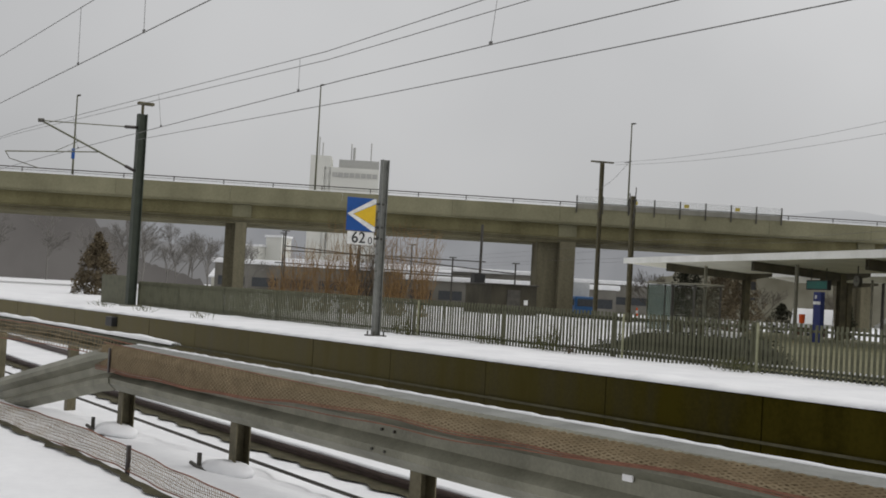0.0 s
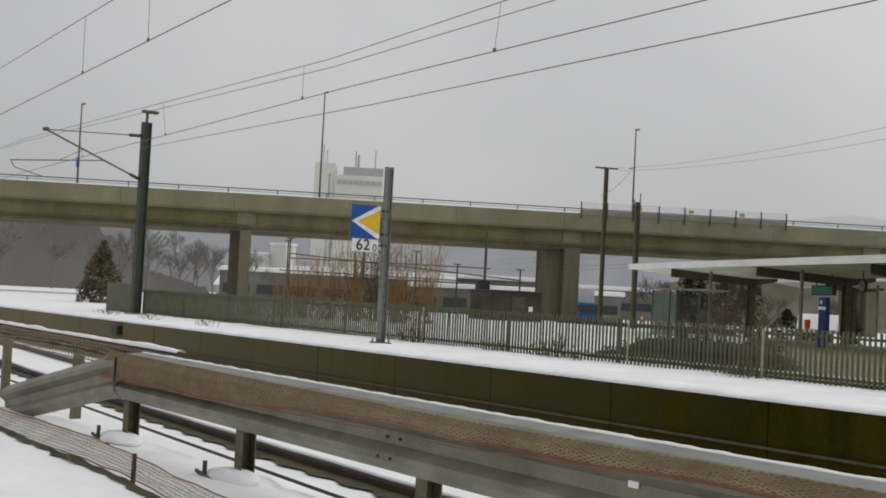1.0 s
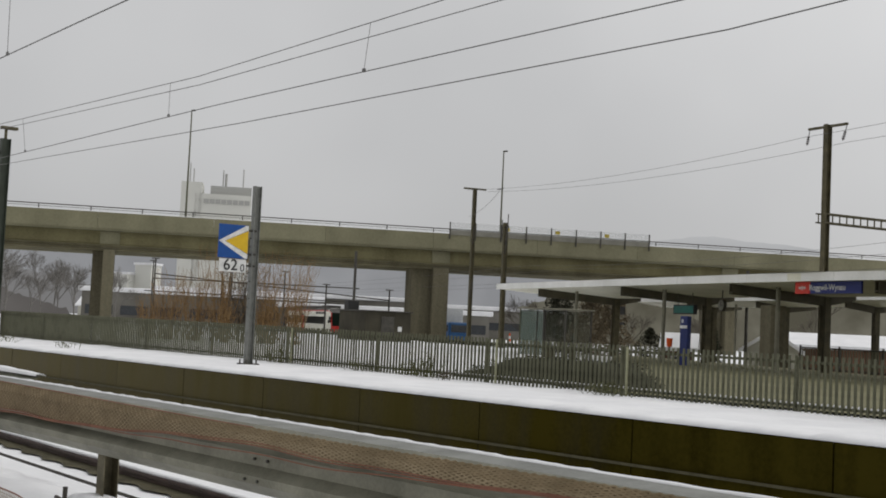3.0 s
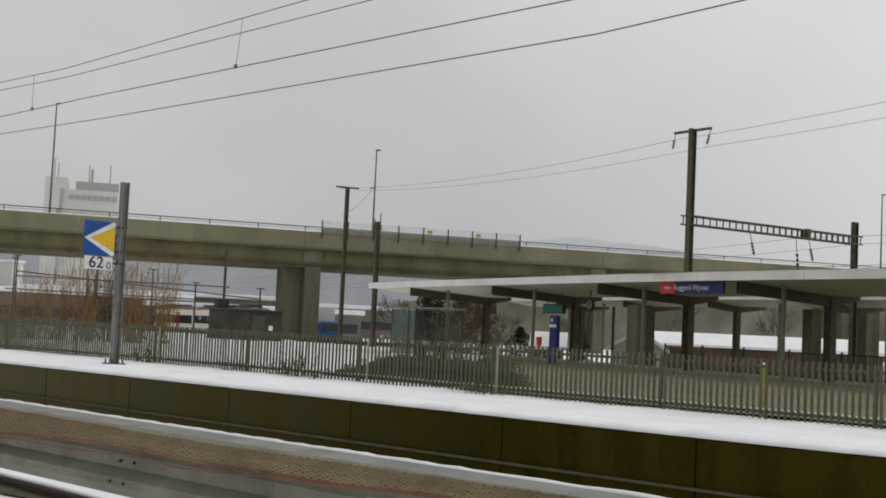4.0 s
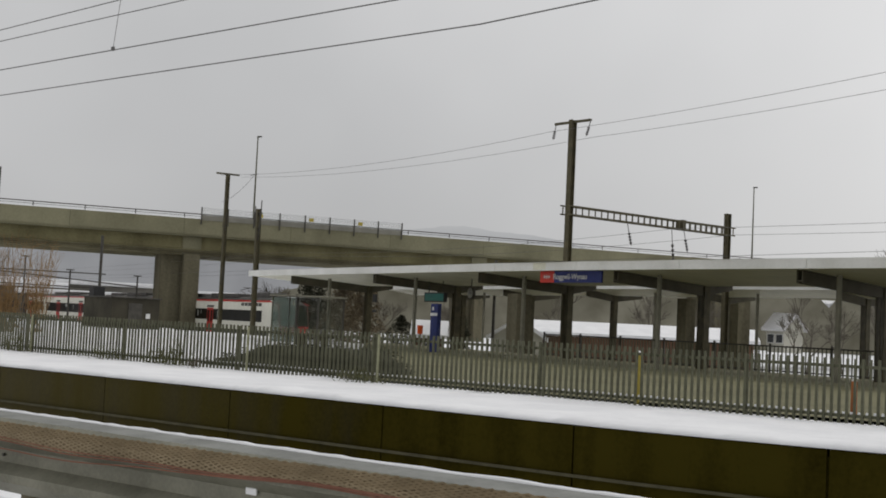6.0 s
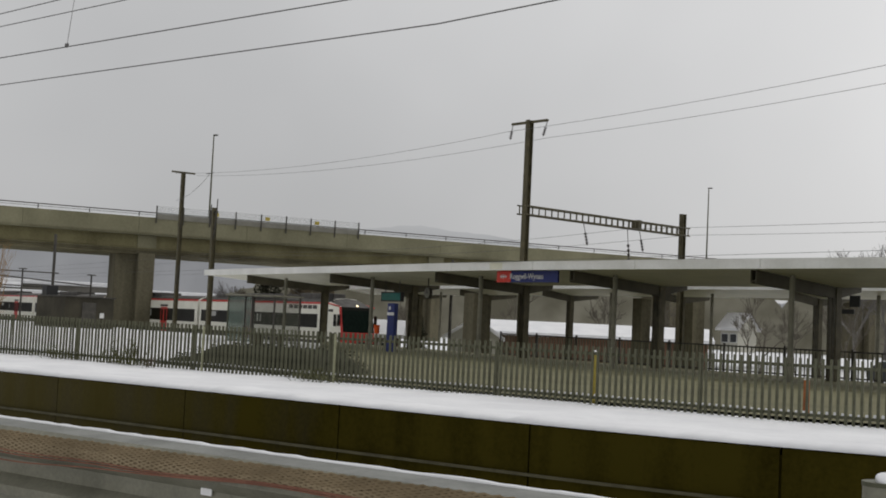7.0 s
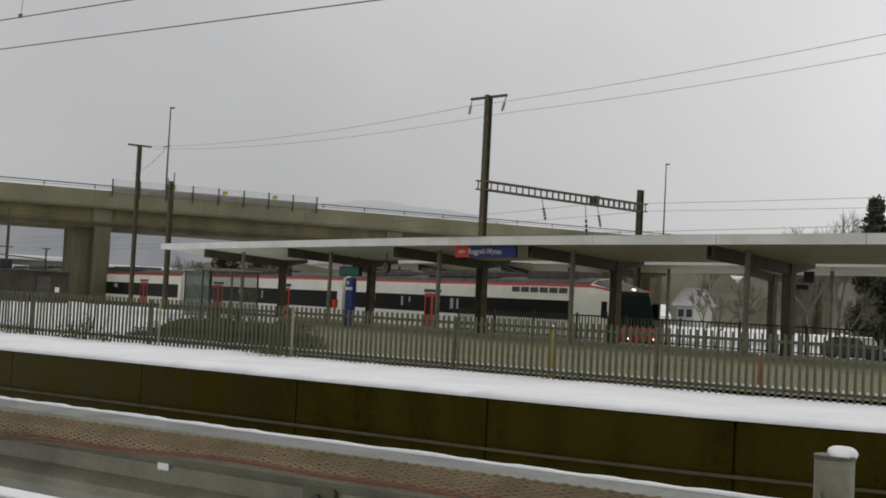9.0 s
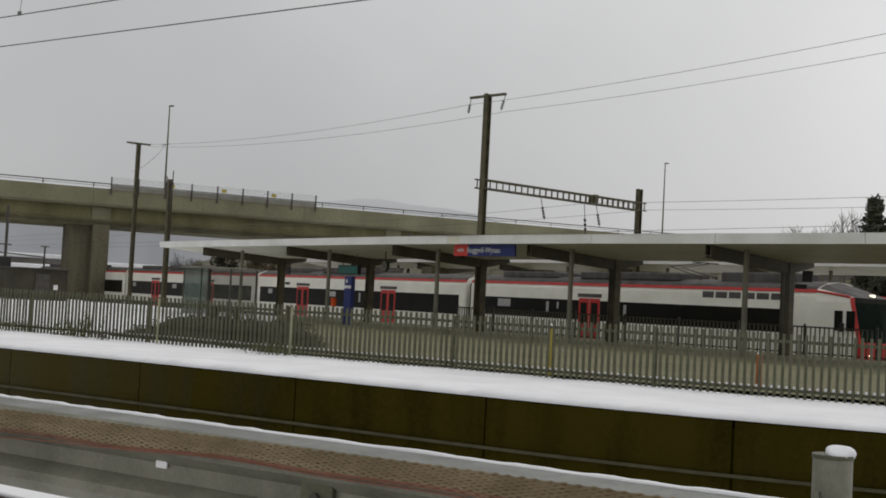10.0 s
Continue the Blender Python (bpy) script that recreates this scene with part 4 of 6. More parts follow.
def wires():
    def run(pts, r, label, sag=0.0):
        bm = B()
        out = []
        for a, b in zip(pts, pts[1:]):
            a, b = Vector(a), Vector(b)
            for i in range(16):
                k = i / 16
                out.append(a + (b - a) * k - Vector((0, 0, sag * 4 * k * (1 - k))))
        out.append(Vector(pts[-1]))
        chain(bm, out, r, 5)
        return solid("wire", bm, WIRE, label, "wire", "overhead wires"), out

    tracks = (((-60, 10.2, 5.4), (-30, 8.05, 5.4), (-16, 7.02, 5.4), (10, 5.2, 5.4)), ((-70, 15.2, 5.4), (-45.0, 13.2, 5.4), (-20, 11.6, 5.4), (-5, 11.02, 5.4), (14, 10.4, 5.4)))
    for i, line in enumerate(tracks):
        run(line, 0.009, "thin dark contact wire above the track")
    # carrying wires, joined to the contact wires by droppers
    for i, line in enumerate((((-60, 10.2, 7.0), (-30, 8.05, 6.55), (-16, 7.0, 6.4), (10, 5.2, 6.9)), ((-70, 15.2, 6.9), (-45.0, 12.9, 6.5), (-21, 11.68, 6.05), (14, 10.6, 6.9)))):
        _, out = run(line, 0.008, "carrying wire of the overhead line")
        low = tracks[i]
        for x in (-23.0, -19.0) if i == 0 else (-38.5, -30.6, -22.2, -15.4, -8.2):
            y = zt = 0
            for a, b in zip(low, low[1:]):
                if a[0] <= x <= b[0]:
                    y = a[1] + (b[1] - a[1]) * (x - a[0]) / (b[0] - a[0])
            for a, b in zip(line, line[1:]):
                if a[0] <= x <= b[0]:
                    zt = Vector(a).lerp(Vector(b), (x - a[0]) / (b[0] - a[0]))
            bm = B()
            tube(bm, (x, y, 5.4), (x, zt.y, zt.z), 0.005, n=4)
            box(bm, (x, y, 5.42), (0.07, 0.02, 0.06))
            solid("dropper", bm, WIRE, "short dropper wire holding the contact wire", "wire", "droppers")
    run(((-70, 15.0, 6.9), (-45.0, 12.9, 6.4), (-19, 10.6, 5.48), (14, 10.4, 6.3)), 0.007, "second carrying wire of the overhead line")
    run(((-47.6, 18.1, 6.9), (-23.6, 14.2, 5.75), (-9.6, 12.8, 5.45), (12, 12.4, 6.6)), 0.010, "return conductor running from the mast")
    # station lines
    def st(s, k, z):
        v = TR0 + TRU * s + TRN * k
        return (v.x, v.y, z)
    run((st(-43.5, -7.2, 11.6), st(-2.1, -7.6, 10.25), st(40, -8, 11.2)), 0.009, "feeder line over the station", 0.5)
    run((st(-43.5, -5.6, 11.6), st(-2.1, -5.4, 10.25), st(40, -6, 11.2)), 0.009, "feeder line over the station", 0.5)
    for k in (-2.2, 1.4):
        run((st(-160, k, 5.0), st(60, k, 5.0)), 0.009, "contact wire over the station track")
        run((st(-160, k, 6.3), st(-43, k, 6.3), st(0, k, 6.3), st(60, k, 6.3)), 0.008, "carrying wire over the station track", 0.4)
    run((st(-43, -7.2, 9.6), st(-38, -6.8, 11.2)), 0.012, "slack jumper wire at the mast", 0.3)
    run((st(-38.4, -6.9, 11.2), st(-37.2, -6.9, 11.2)), 0.03, "short crossbar on the feeder line")


# ---------------------------------------------------------------- road viaduct
def viaduct():
    def vp(s, k, z):
        v = VO + VU * s + VN * k
        return (v.x, v.y, z)
    v = thing("viaduct", Matrix(), "long weathered concrete road viaduct with steel railing", "viaduct", kind="structure")
    S0, S1 = -90, 260
    way = [vp(S0, 0, 0), vp(S1, 0, 0)]
    ss = frange(S0, S1, 10)
    for a, b in zip(ss, ss[1:]):
        bm = B()
        o = rnd(-0.01, 0.01)
        sweep(bm, [vp(a + 0.012, 0, 0), vp(b - 0.012, 0, 0)], [(0.0 + o, 8.62), (0.45, 8.62), (0.30, 10.05), (0.0 + o, 10.05)])
        part("parapet_panel", bm, CONCRETE, v)
    bm = B()
    sweep(bm, way, [(0.15, 8.45), (10.8, 8.45), (10.8, 10.0), (10.5, 10.0), (10.5, 9.1), (0.4, 9.1), (0.4, 8.7), (0.15, 8.7)])
    part("deck", bm, CONCRETE, v)
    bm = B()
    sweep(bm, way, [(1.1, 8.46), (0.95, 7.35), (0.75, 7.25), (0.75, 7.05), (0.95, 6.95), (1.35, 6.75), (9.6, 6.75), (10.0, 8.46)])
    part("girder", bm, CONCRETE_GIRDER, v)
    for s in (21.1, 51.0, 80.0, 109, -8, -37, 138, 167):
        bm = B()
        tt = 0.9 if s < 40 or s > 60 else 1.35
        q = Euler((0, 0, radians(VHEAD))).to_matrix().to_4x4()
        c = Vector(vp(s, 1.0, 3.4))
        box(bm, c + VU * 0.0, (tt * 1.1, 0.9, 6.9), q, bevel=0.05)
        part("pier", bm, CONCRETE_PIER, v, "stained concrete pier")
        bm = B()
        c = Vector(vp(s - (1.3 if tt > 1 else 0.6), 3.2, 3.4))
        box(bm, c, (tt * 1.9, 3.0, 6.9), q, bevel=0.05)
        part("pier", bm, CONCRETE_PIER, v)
        bm = B()
        box(bm, Vector(vp(s, 1.3, 7.6)), (1.7, 0.9, 1.65), q, bevel=0.03)
        part("cross_beam", bm, CONCRETE, v)
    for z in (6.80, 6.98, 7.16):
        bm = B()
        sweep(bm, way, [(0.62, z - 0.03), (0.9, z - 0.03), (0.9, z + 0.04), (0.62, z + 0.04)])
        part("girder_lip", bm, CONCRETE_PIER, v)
    # steel railing
    for z in (10.50, 10.30):
        bm = B()
        chain(bm, [vp(S0, 0.15, z), vp(S1, 0.15, z)], 0.05 if z > 10.4 else 0.02, 6)
        part("handrail", bm, DARK_STEEL, v)
    for s in frange(S0, S1, 4.4):
        bm = B()
        tube(bm, vp(s, 0.15, 10.0), vp(s, 0.15, 10.5), 0.045, n=6)
        part("baluster", bm, DARK_STEEL, v)
    bm = B()
    sweep(bm, way, [(0.02, 10.052), (0.26, 10.052), (0.22, 10.10), (0.06, 10.10)])
    part("snow_strip", bm, SNOW, v)
    # protective screen over the railway
    sc = part("screen_panel", sweep(B(), [vp(51.5, -0.06, 0), vp(71.1, -0.06, 0)], [(0, 9.95), (0.05, 9.95), (0.05, 10.42), (0, 10.42)]), CONCRETE_GREY, v, "grey steel screen over the railway")
    for i, s in enumerate(frange(51.5, 71.1, 2.45)):
        bm = B()
        box(bm, vp(s, -0.1, 10.35), (0.10, 0.10, 1.6), Euler((0, 0, radians(VHEAD))).to_matrix().to_4x4())
        part("screen_post", bm, DARK_STEEL, v)
    bm = B()
    sweep(bm, [vp(51.5, 0, 0), vp(71.1, 0, 0)], [(0, 10.42), (0.012, 10.42), (0.012, 11.15), (0, 11.15)])
    pane = part("screen_glazing", bm, SCREEN_GLASS, v, "clear upper screen")
    pane.visible_shadow = False
    for s in (56.4, 61.3, 66.2):
        bm = B()
        box(bm, vp(s + 0.6, -0.12, 10.75), (0.45, 0.04, 0.32), Euler((0, 0, radians(VHEAD))).to_matrix().to_4x4())
        part("warning_plate", bm, YELLOW_POST, v, "small yellow warning plate")
    # street lamps on the deck
    for s, z, k in ((6.1, 17.2, 0.6), (27.5, 19.7, 0.6), (56.5, 18.2, 0.6), (113.2, 18.4, 0.6)):
        p = thing("street_lamp", Matrix.Translation(vp(s, k, 9.1)), "slim grey street lamp on the viaduct", "street lamp", "lamps along the viaduct")
        bm = B()
        tube(bm, (0, 0, 0), (0, 0, z - 9.1), 0.10, 0.055, n=10)
        part("pole", bm, ZINC_DULL, p)
        bm = B()
        box(bm, (0.12, 0.1, z - 9.1), (0.5, 0.22, 0.12), bevel=0.03)
        part("lantern", bm, DARK_STEEL, p)
        if s < 10:
            bm = B()
            box(bm, (0, -0.05, 2.9), (0.24, 0.24, 0.9))
            part("flag_sign", bm, SIGN_BLUE, p, "small blue sign on the lamp pole")


# ---------------------------------------------------------------- canopies
def canopy(name, line, z, width, col_s, thin_s, base_z, label, fascia=0.30, k_col=2.6, k_thin=1.5):
    c = thing(name, Matrix(), label, "canopy")
    n = len(line)
    L = sum(math.hypot(b[0] - a[0], b[1] - a[1]) for a, b in zip(line, line[1:]))
    step = 4.9
    ss = frange(0, L, step)
    for i, (a, b) in enumerate(zip(ss, ss[1:])):
        pa, pb = along(line, a + 0.01), along(line, b - 0.01)
        bm = B()
        sweep(bm, [(pa[0], pa[1], z), (pb[0], pb[1], z)], [(0, 0), (0, -fascia), (0.05, -fascia), (0.05, 0)])
        part("fascia_panel", bm, ROOF_WHITE, c)
    pts = [(*p, z) for p in line]
    bm = B()
    sweep(bm, pts, [(0.06, -0.02), (0.06, -fascia + 0.03), (k_col, -fascia - 0.28), (width, -fascia - 0.05), (width, -0.02), (k_col, -0.22)])
    part("roof", bm, SOFFIT, c)
    bm = B()
    sweep(bm, pts, [(0.0, 0.004), (0.4, 0.03), (k_col, -0.12), (width, 0.03), (width, -0.012), (k_col, -0.21), (0.06, -0.012)])
    part("roof_snow", bm, SNOW, c, "snow lying in the roof valley")
    for s in col_s:
        x, y, h = along(line, s)
        m = heading(h, x, y, 0) @ Matrix.Translation((0, k_col, 0))
        bm = B()
        hh = z - fascia - 0.25 - base_z
        box(bm, (0, 0, base_z + hh / 2), (0.02, 0.26, hh))
        for t in (-1, 1):
            box(bm, (t * 0.15, 0, base_z + hh / 2), (0.03, 0.30, hh))
        bm.transform(m)
        part("column", bm, BROWN_STEEL, c)
        # tapering cross beam under the roof
        bm = B()
        for t in (-0.09, 0.09):
            q = [(t, -k_col + 0.5, z - fascia + 0.02), (t, width - k_col - 0.3, z - fascia - 0.0), (t, width - k_col - 0.3, z - fascia - 0.36), (t, 0, z - fascia - 0.64), (t, -k_col + 0.5, z - fascia - 0.40)]
            vs = [bm.verts.new(v) for v in q]
            vs2 = [bm.verts.new((v[0] + 0.03, v[1], v[2])) for v in q]
            bm.faces.new(vs)
            bm.faces.new(vs2[::-1])
            for i in range(5):
                j = (i + 1) % 5
                bm.faces.new((vs[i], vs[j], vs2[j], vs2[i]))
        box(bm, (0, (width - 2 * k_col) / 2, z - fascia - 0.33), (0.20, width - 1.0, 0.03))
        bm.transform(m)
        part("cross_beam", bm, BEAM, c)
    for s in thin_s:
        x, y, h = along(line, s)
        m = heading(h, x, y, 0) @ Matrix.Translation((0, k_thin, 0))
        bm = B()
        tube(bm, (0, 0, base_z), (0, 0, z - fascia - 0.1), 0.085, n=12)
        bm.transform(m)
        part("downpipe", bm, PIPE, c)
    return c


def canopies():
    cs = [s_at_x(CANOPY, x) for x in (-46.07, -37.74, -29.55, -21.96, -14.64, -7.58, -0.49, 6.53)]
    ts = [s_at_x(CANOPY, x) for x in (-43.8, -35.8, -28.0, -20.85, -13.95, -7.2, -0.5)]
    canopy("canopy", CANOPY, 3.97, 6.7, cs, ts, STREET_Z + 0.05, "long pale flat canopy on brown steel columns", 0.30, 5.0)
    rear = [(-62.0, 72.2), (-50.0, 66.8), (-40.0, 62.2), (-31.0, 59.2), (-22.0, 56.3), (-14.2, 54.0), (-4.0, 51.2), (10.0, 47.6)]
    cs = [s_at_x(rear, x) for x in (-55.0, -46.6, -38.1, -29.7, -21.3, -12.9, -4.5)]
    ts = [s_at_x(rear, x) for x in (-50.5, -45.9, -33.7, -26.7, -17.5, -8.6)]
    canopy("platform_canopy", rear, 4.25, 5.0, cs, ts, RAIL_Z + 0.3, "pale canopy over the island platform behind the track", 0.28)
    bm = B()
    sweep(bm, [(*p, 0) for p in offset_line(rear, 0.4)], [(0, RAIL_Z - 0.3), (7.5, RAIL_Z - 0.3), (7.5, RAIL_Z + 0.38), (0, RAIL_Z + 0.38)])
    solid("platform", bm, ASPHALT, "low asphalt island platform beside the tracks", "platform", kind="structure")


def railing():
    """Low steel railing behind the canopy columns."""
    line = offset_line(CANOPY, 6.8)
    r = thing("railing", Matrix(), "low grey steel railing behind the canopy columns", "railing")
    s0, s1 = s_at_x(line, -31.0), s_at_x(line, 12)
    for z in (0.12, 1.0):
        bm = B()
        pts = [along(line, s) for s in frange(s0, s1, 1.2)]
        sweep(bm, [(p[0], p[1], STREET_Z + 0.03 + z) for p in pts], [(-0.02, -0.025), (0.02, -0.025), (0.02, 0.025), (-0.02, 0.025)])
        part("rail", bm, DARK_STEEL, r)
    bm = B()
    box(bm, (0, 0, 0.5), (0.045, 0.02, 1.0))
    me = bpy.data.meshes.new("bar")
    bm.to_mesh(me)
    bm.free()
    me.materials.append(ZINC_DULL)
    s = s0
    while s < s1:
        x, y, h = along(line, s)
        ob = new("bar", me)
        ob.parent = r
        ob.matrix_basis = heading(h, x, y, STREET_Z + 0.06)
        s += 0.17
    for s in frange(s0, s1, 2.6):
        x, y, h = along(line, s)
        bm = B()
        box(bm, (x, y, STREET_Z + 0.58), (0.07, 0.07, 1.1), bevel=0.006)
        part("post", bm, DARK_STEEL, r)


def station_sign():
    line = offset_line(CANOPY, 0.45)
    x, y, h = along(line, s_at_x(line, -23.97))
    p = thing("station_sign", heading(h, x, y, 3.46), "long navy station name sign with a red end panel", "station sign")
    W = 3.24
    bm = B()
    box(bm, (W * 0.12, 0, 0), (W * 0.76, 0.08, 0.42), bevel=0.008)
    part("navy_panel", bm, STATION_NAVY, p)
    bm = B()
    box(bm, (-W * 0.385, -0.003, 0), (W * 0.235, 0.08, 0.42), bevel=0.008)
    red = part("red_panel", bm, STATION_RED, p)
    bm = B()
    for sx in (-1, 1):
        box(bm, (-W * 0.385 + sx * 0.075, -0.048, 0), (0.10, 0.012, 0.035))
        quad(bm, (-W * 0.385 + sx * 0.10, -0.052, 0.075), (-W * 0.385 + sx * 0.19, -0.052, 0), (-W * 0.385 + sx * 0.10, -0.052, -0.075))
    box(bm, (-W * 0.385, -0.048, 0), (0.035, 0.012, 0.15))
    part("plain_emblem", bm, SIGN_WHITE, red, "simple white emblem of bars and arrows")
    text_mesh("Roggwil-Wynau", 0.28, SIGN_WHITE, p, pose(W * 0.0, -0.05, 0, 90), "station_name", 0.003)
    bm = B()
    for sx in (-0.9, 0.9):
        tube(bm, (sx, 0.1, 0.2), (sx, 0.1, 0.55), 0.025, n=6)
    part("hanger", bm, DARK_STEEL, p)


def platform_things():
    line = offset_line(CANOPY, 2.4)
    # glazed shelter
    x0, y0, h = -40.2, 39.2, -4
    p = thing("waiting_shelter", heading(h, x0, y0, STREET_Z + 0.02), "glazed waiting shelter with a dark steel frame", "shelter")
    W, D, H = 3.0, 1.5, 2.12
    for x in (0, 1.15, 1.6, W):
        bm = B()
        box(bm, (x, 0, H / 2), (0.07 if x > 1.5 else 0.04, 0.06, H))
        part("post", bm, DARK_STEEL if x > 1 else ZINC_DULL, p)
    for x in (0, W):
        bm = B()
        box(bm, (x, D, H / 2), (0.06, 0.06, H))
        part("post", bm, DARK_STEEL, p)
    for a, b in ((0, 1.15), (1.15, 1.6)):
        bm = B()
        box(bm, ((a + b) / 2, 0, H / 2 + 0.05), (b - a - 0.08, 0.014, H - 0.15))
        part("pane", bm, GLASS, p).visible_shadow = False
    bm = B()
    box(bm, (W / 2, D, H / 2 + 0.05), (W - 0.1, 0.014, H - 0.15))
    part("pane", bm, GLASS_BACK, p).visible_shadow = False
    bm = B()
    box(bm, (0, D / 2, H / 2 + 0.05), (0.014, D - 0.1, H - 0.15))
    part("pane", bm, GLASS, p).visible_shadow = False
    bm = B()
    box(bm, (W / 2, D / 2, H + 0.04), (W + 0.2, D + 0.25, 0.06), bevel=0.015)
    part("roof", bm, PIPE, p)
    bm = B()
    box(bm, (W / 2, D - 0.35, 0.45), (2.2, 0.35, 0.05))
    for sx in (0.8, 2.2):
        box(bm, (sx, D - 0.35, 0.22), (0.06, 0.3, 0.44))
    part("bench", bm, BROWN_STEEL, p)
    # blue information totem
    p = thing("information_totem", heading(-18, -32.6, 41.3, STREET_Z + 0.05), "slim dark blue information column with a white band", "information column")
    bm = B()
    box(bm, (0, 0, 1.02), (0.52, 0.20, 2.05), bevel=0.02)
    part("body", bm, TOTEM_BLUE, p)
    bm = B()
    box(bm, (0, -0.006, 1.60), (0.50, 0.21, 0.12))
    part("white_band", bm, SIGN_WHITE, p)
    bm = B()
    box(bm, (-0.08, -0.104, 1.84), (0.12, 0.01, 0.14))
    part("pictogram", bm, SIGN_WHITE, p)
    # departure board
    x, y, h = along(line, s_at_x(line, -34.7))
    p = thing("departure_board", heading(h, x, y, 2.74), "green hanging departure board under the canopy", "display board")
    bm = B()
    box(bm, (0, 0, 0), (1.72, 0.18, 0.42), bevel=0.015)
    part("case", bm, BLACK, p)
    bm = B()
    box(bm, (0, -0.092, 0), (1.60, 0.006, 0.32))
    part("screen", bm, BOARD_GREEN, p)
    for sx in (-0.6, 0.6):
        bm = B()
        tube(bm, (sx, 0, 0.2), (sx, 0, 0.72), 0.02, n=6)
        part("hanger", bm, DARK_STEEL, p)
    # clock
    x, y, h = along(line, s_at_x(line, -31.95))
    p = thing("station_clock", heading(h, x, y, 2.93), "round station clock hanging under the canopy", "clock")
    bm = B()
    tube(bm, (0, -0.06, 0), (0, 0.06, 0), 0.24, n=32)
    part("case", bm, DARK_STEEL, p)
    bm = B()
    tube(bm, (0, -0.062, 0), (0, -0.072, 0), 0.21, n=32)
    part("dial", bm, CONCRETE_GREY, p)
    bm = B()
    box(bm, (0.0, -0.08, 0.07), (0.03, 0.008, 0.2))
    box(bm, (0.06, -0.08, 0.0), (0.16, 0.008, 0.03))
    part("pointer", bm, BLACK, p)
    bm = B()
    tube(bm, (0, 0, 0.3), (0, 0, 0.62), 0.025, n=6)
    part("hanger", bm, DARK_STEEL, p)
    # small dark plates fixed to columns
    for xx, z, w, hh in ((-43.3, 2.75, 0.44, 0.42), (-43.3, 2.08, 0.42, 0.13), (-12.75, 2.95, 0.36, 0.36), (-12.97, 2.62, 0.42, 0.15)):
        by_column = offset_line(CANOPY, 4.8)
        x, y, h = along(by_column, s_at_x(by_column, xx))
        bm = B()
        box(bm, (0, 0, 0), (w, 0.06, hh), bevel=0.008)
        o = solid("column_sign", bm, BLACK, "small dark sign plate fixed by a canopy column", "sign", "column signs", m=heading(h, x, y, z))
    # litter bin
    p = thing("litter_bin", heading(0, -33.9, 41.9, STREET_Z + 0.04), "small orange litter bin on a thin post", "litter bin")
    bm = B()
    tube(bm, (0, 0, 0.75), (0, 0, 1.12), 0.11, 0.13, n=16)
    part("bucket", bm, CONE_ORANGE, p)
    bm = B()
    tube(bm, (0, 0, 0), (0, 0, 0.78), 0.04, n=8)
    part("stand", bm, DARK_STEEL, p)
    # concrete stair enclosures on the island platform
    for x, y, w, d, hgt in ((-44.4, 64.6, 1.1, 1.1, 4.0), (-32.9, 64.6, 0.75, 0.75, 4.0), (-30.2, 65.6, 0.95, 0.95, 4.0)):
        p = thing("concrete_pillar", heading(TRH, x, y, RAIL_Z + 0.36), "plain grey concrete pillar on the island platform", "pillar")
        bm = B()
        box(bm, (0, 0, hgt / 2), (w, d, hgt), bevel=0.03)
        part("shaft", bm, CONCRETE_PIER, p)


# ---------------------------------------------------------------- the train
def train_section(hw=1.40):
    return [(-hw, 0.62), (-hw, 3.30), (-hw + 0.05, 3.48), (-hw + 0.22, 3.66), (-0.7, 3.84), (0, 3.90), (0.7, 3.84), (hw - 0.22, 3.66), (hw - 0.05, 3.48), (hw, 3.30), (hw, 0.62)]


def side_parts(name, material, parent, x0, x1, z0, z1, y=-1.412, th=0.014, label=""):
    """The same panel on both sides of the car; returns the near one."""
    made = []
    for s in (1, -1):
        bm = B()
        box(bm, ((x0 + x1) / 2, s * (y + th / 2), (z0 + z1) / 2), (x1 - x0, th, z1 - z0))
        made.append(part(name, bm, material, parent, label))
    return made


def roof_box(c, x0, x1, w, h, z=3.80):
    bm = B()
    box(bm, ((x0 + x1) / 2, 0, z + h / 2), (x1 - x0, w, h), bevel=0.06)
    part("roof_unit", bm, TRAIN_ROOF, c)


def bogie(c, x):
    b = part("bogie", box(box(B(), (x, -0.95, 0.55), (2.9, 0.18, 0.30), bevel=0.04), (x, 0.95, 0.55), (2.9, 0.18, 0.30), bevel=0.04), TRAIN_UNDER, c)
    for dx in (-1.1, 1.1):
        for sy in (-0.75, 0.75):
            bm = B()
            tube(bm, (x + dx, sy - 0.06, 0.46), (x + dx, sy + 0.06, 0.46), 0.46, n=24)
            part("wheel", bm, RAIL, b)


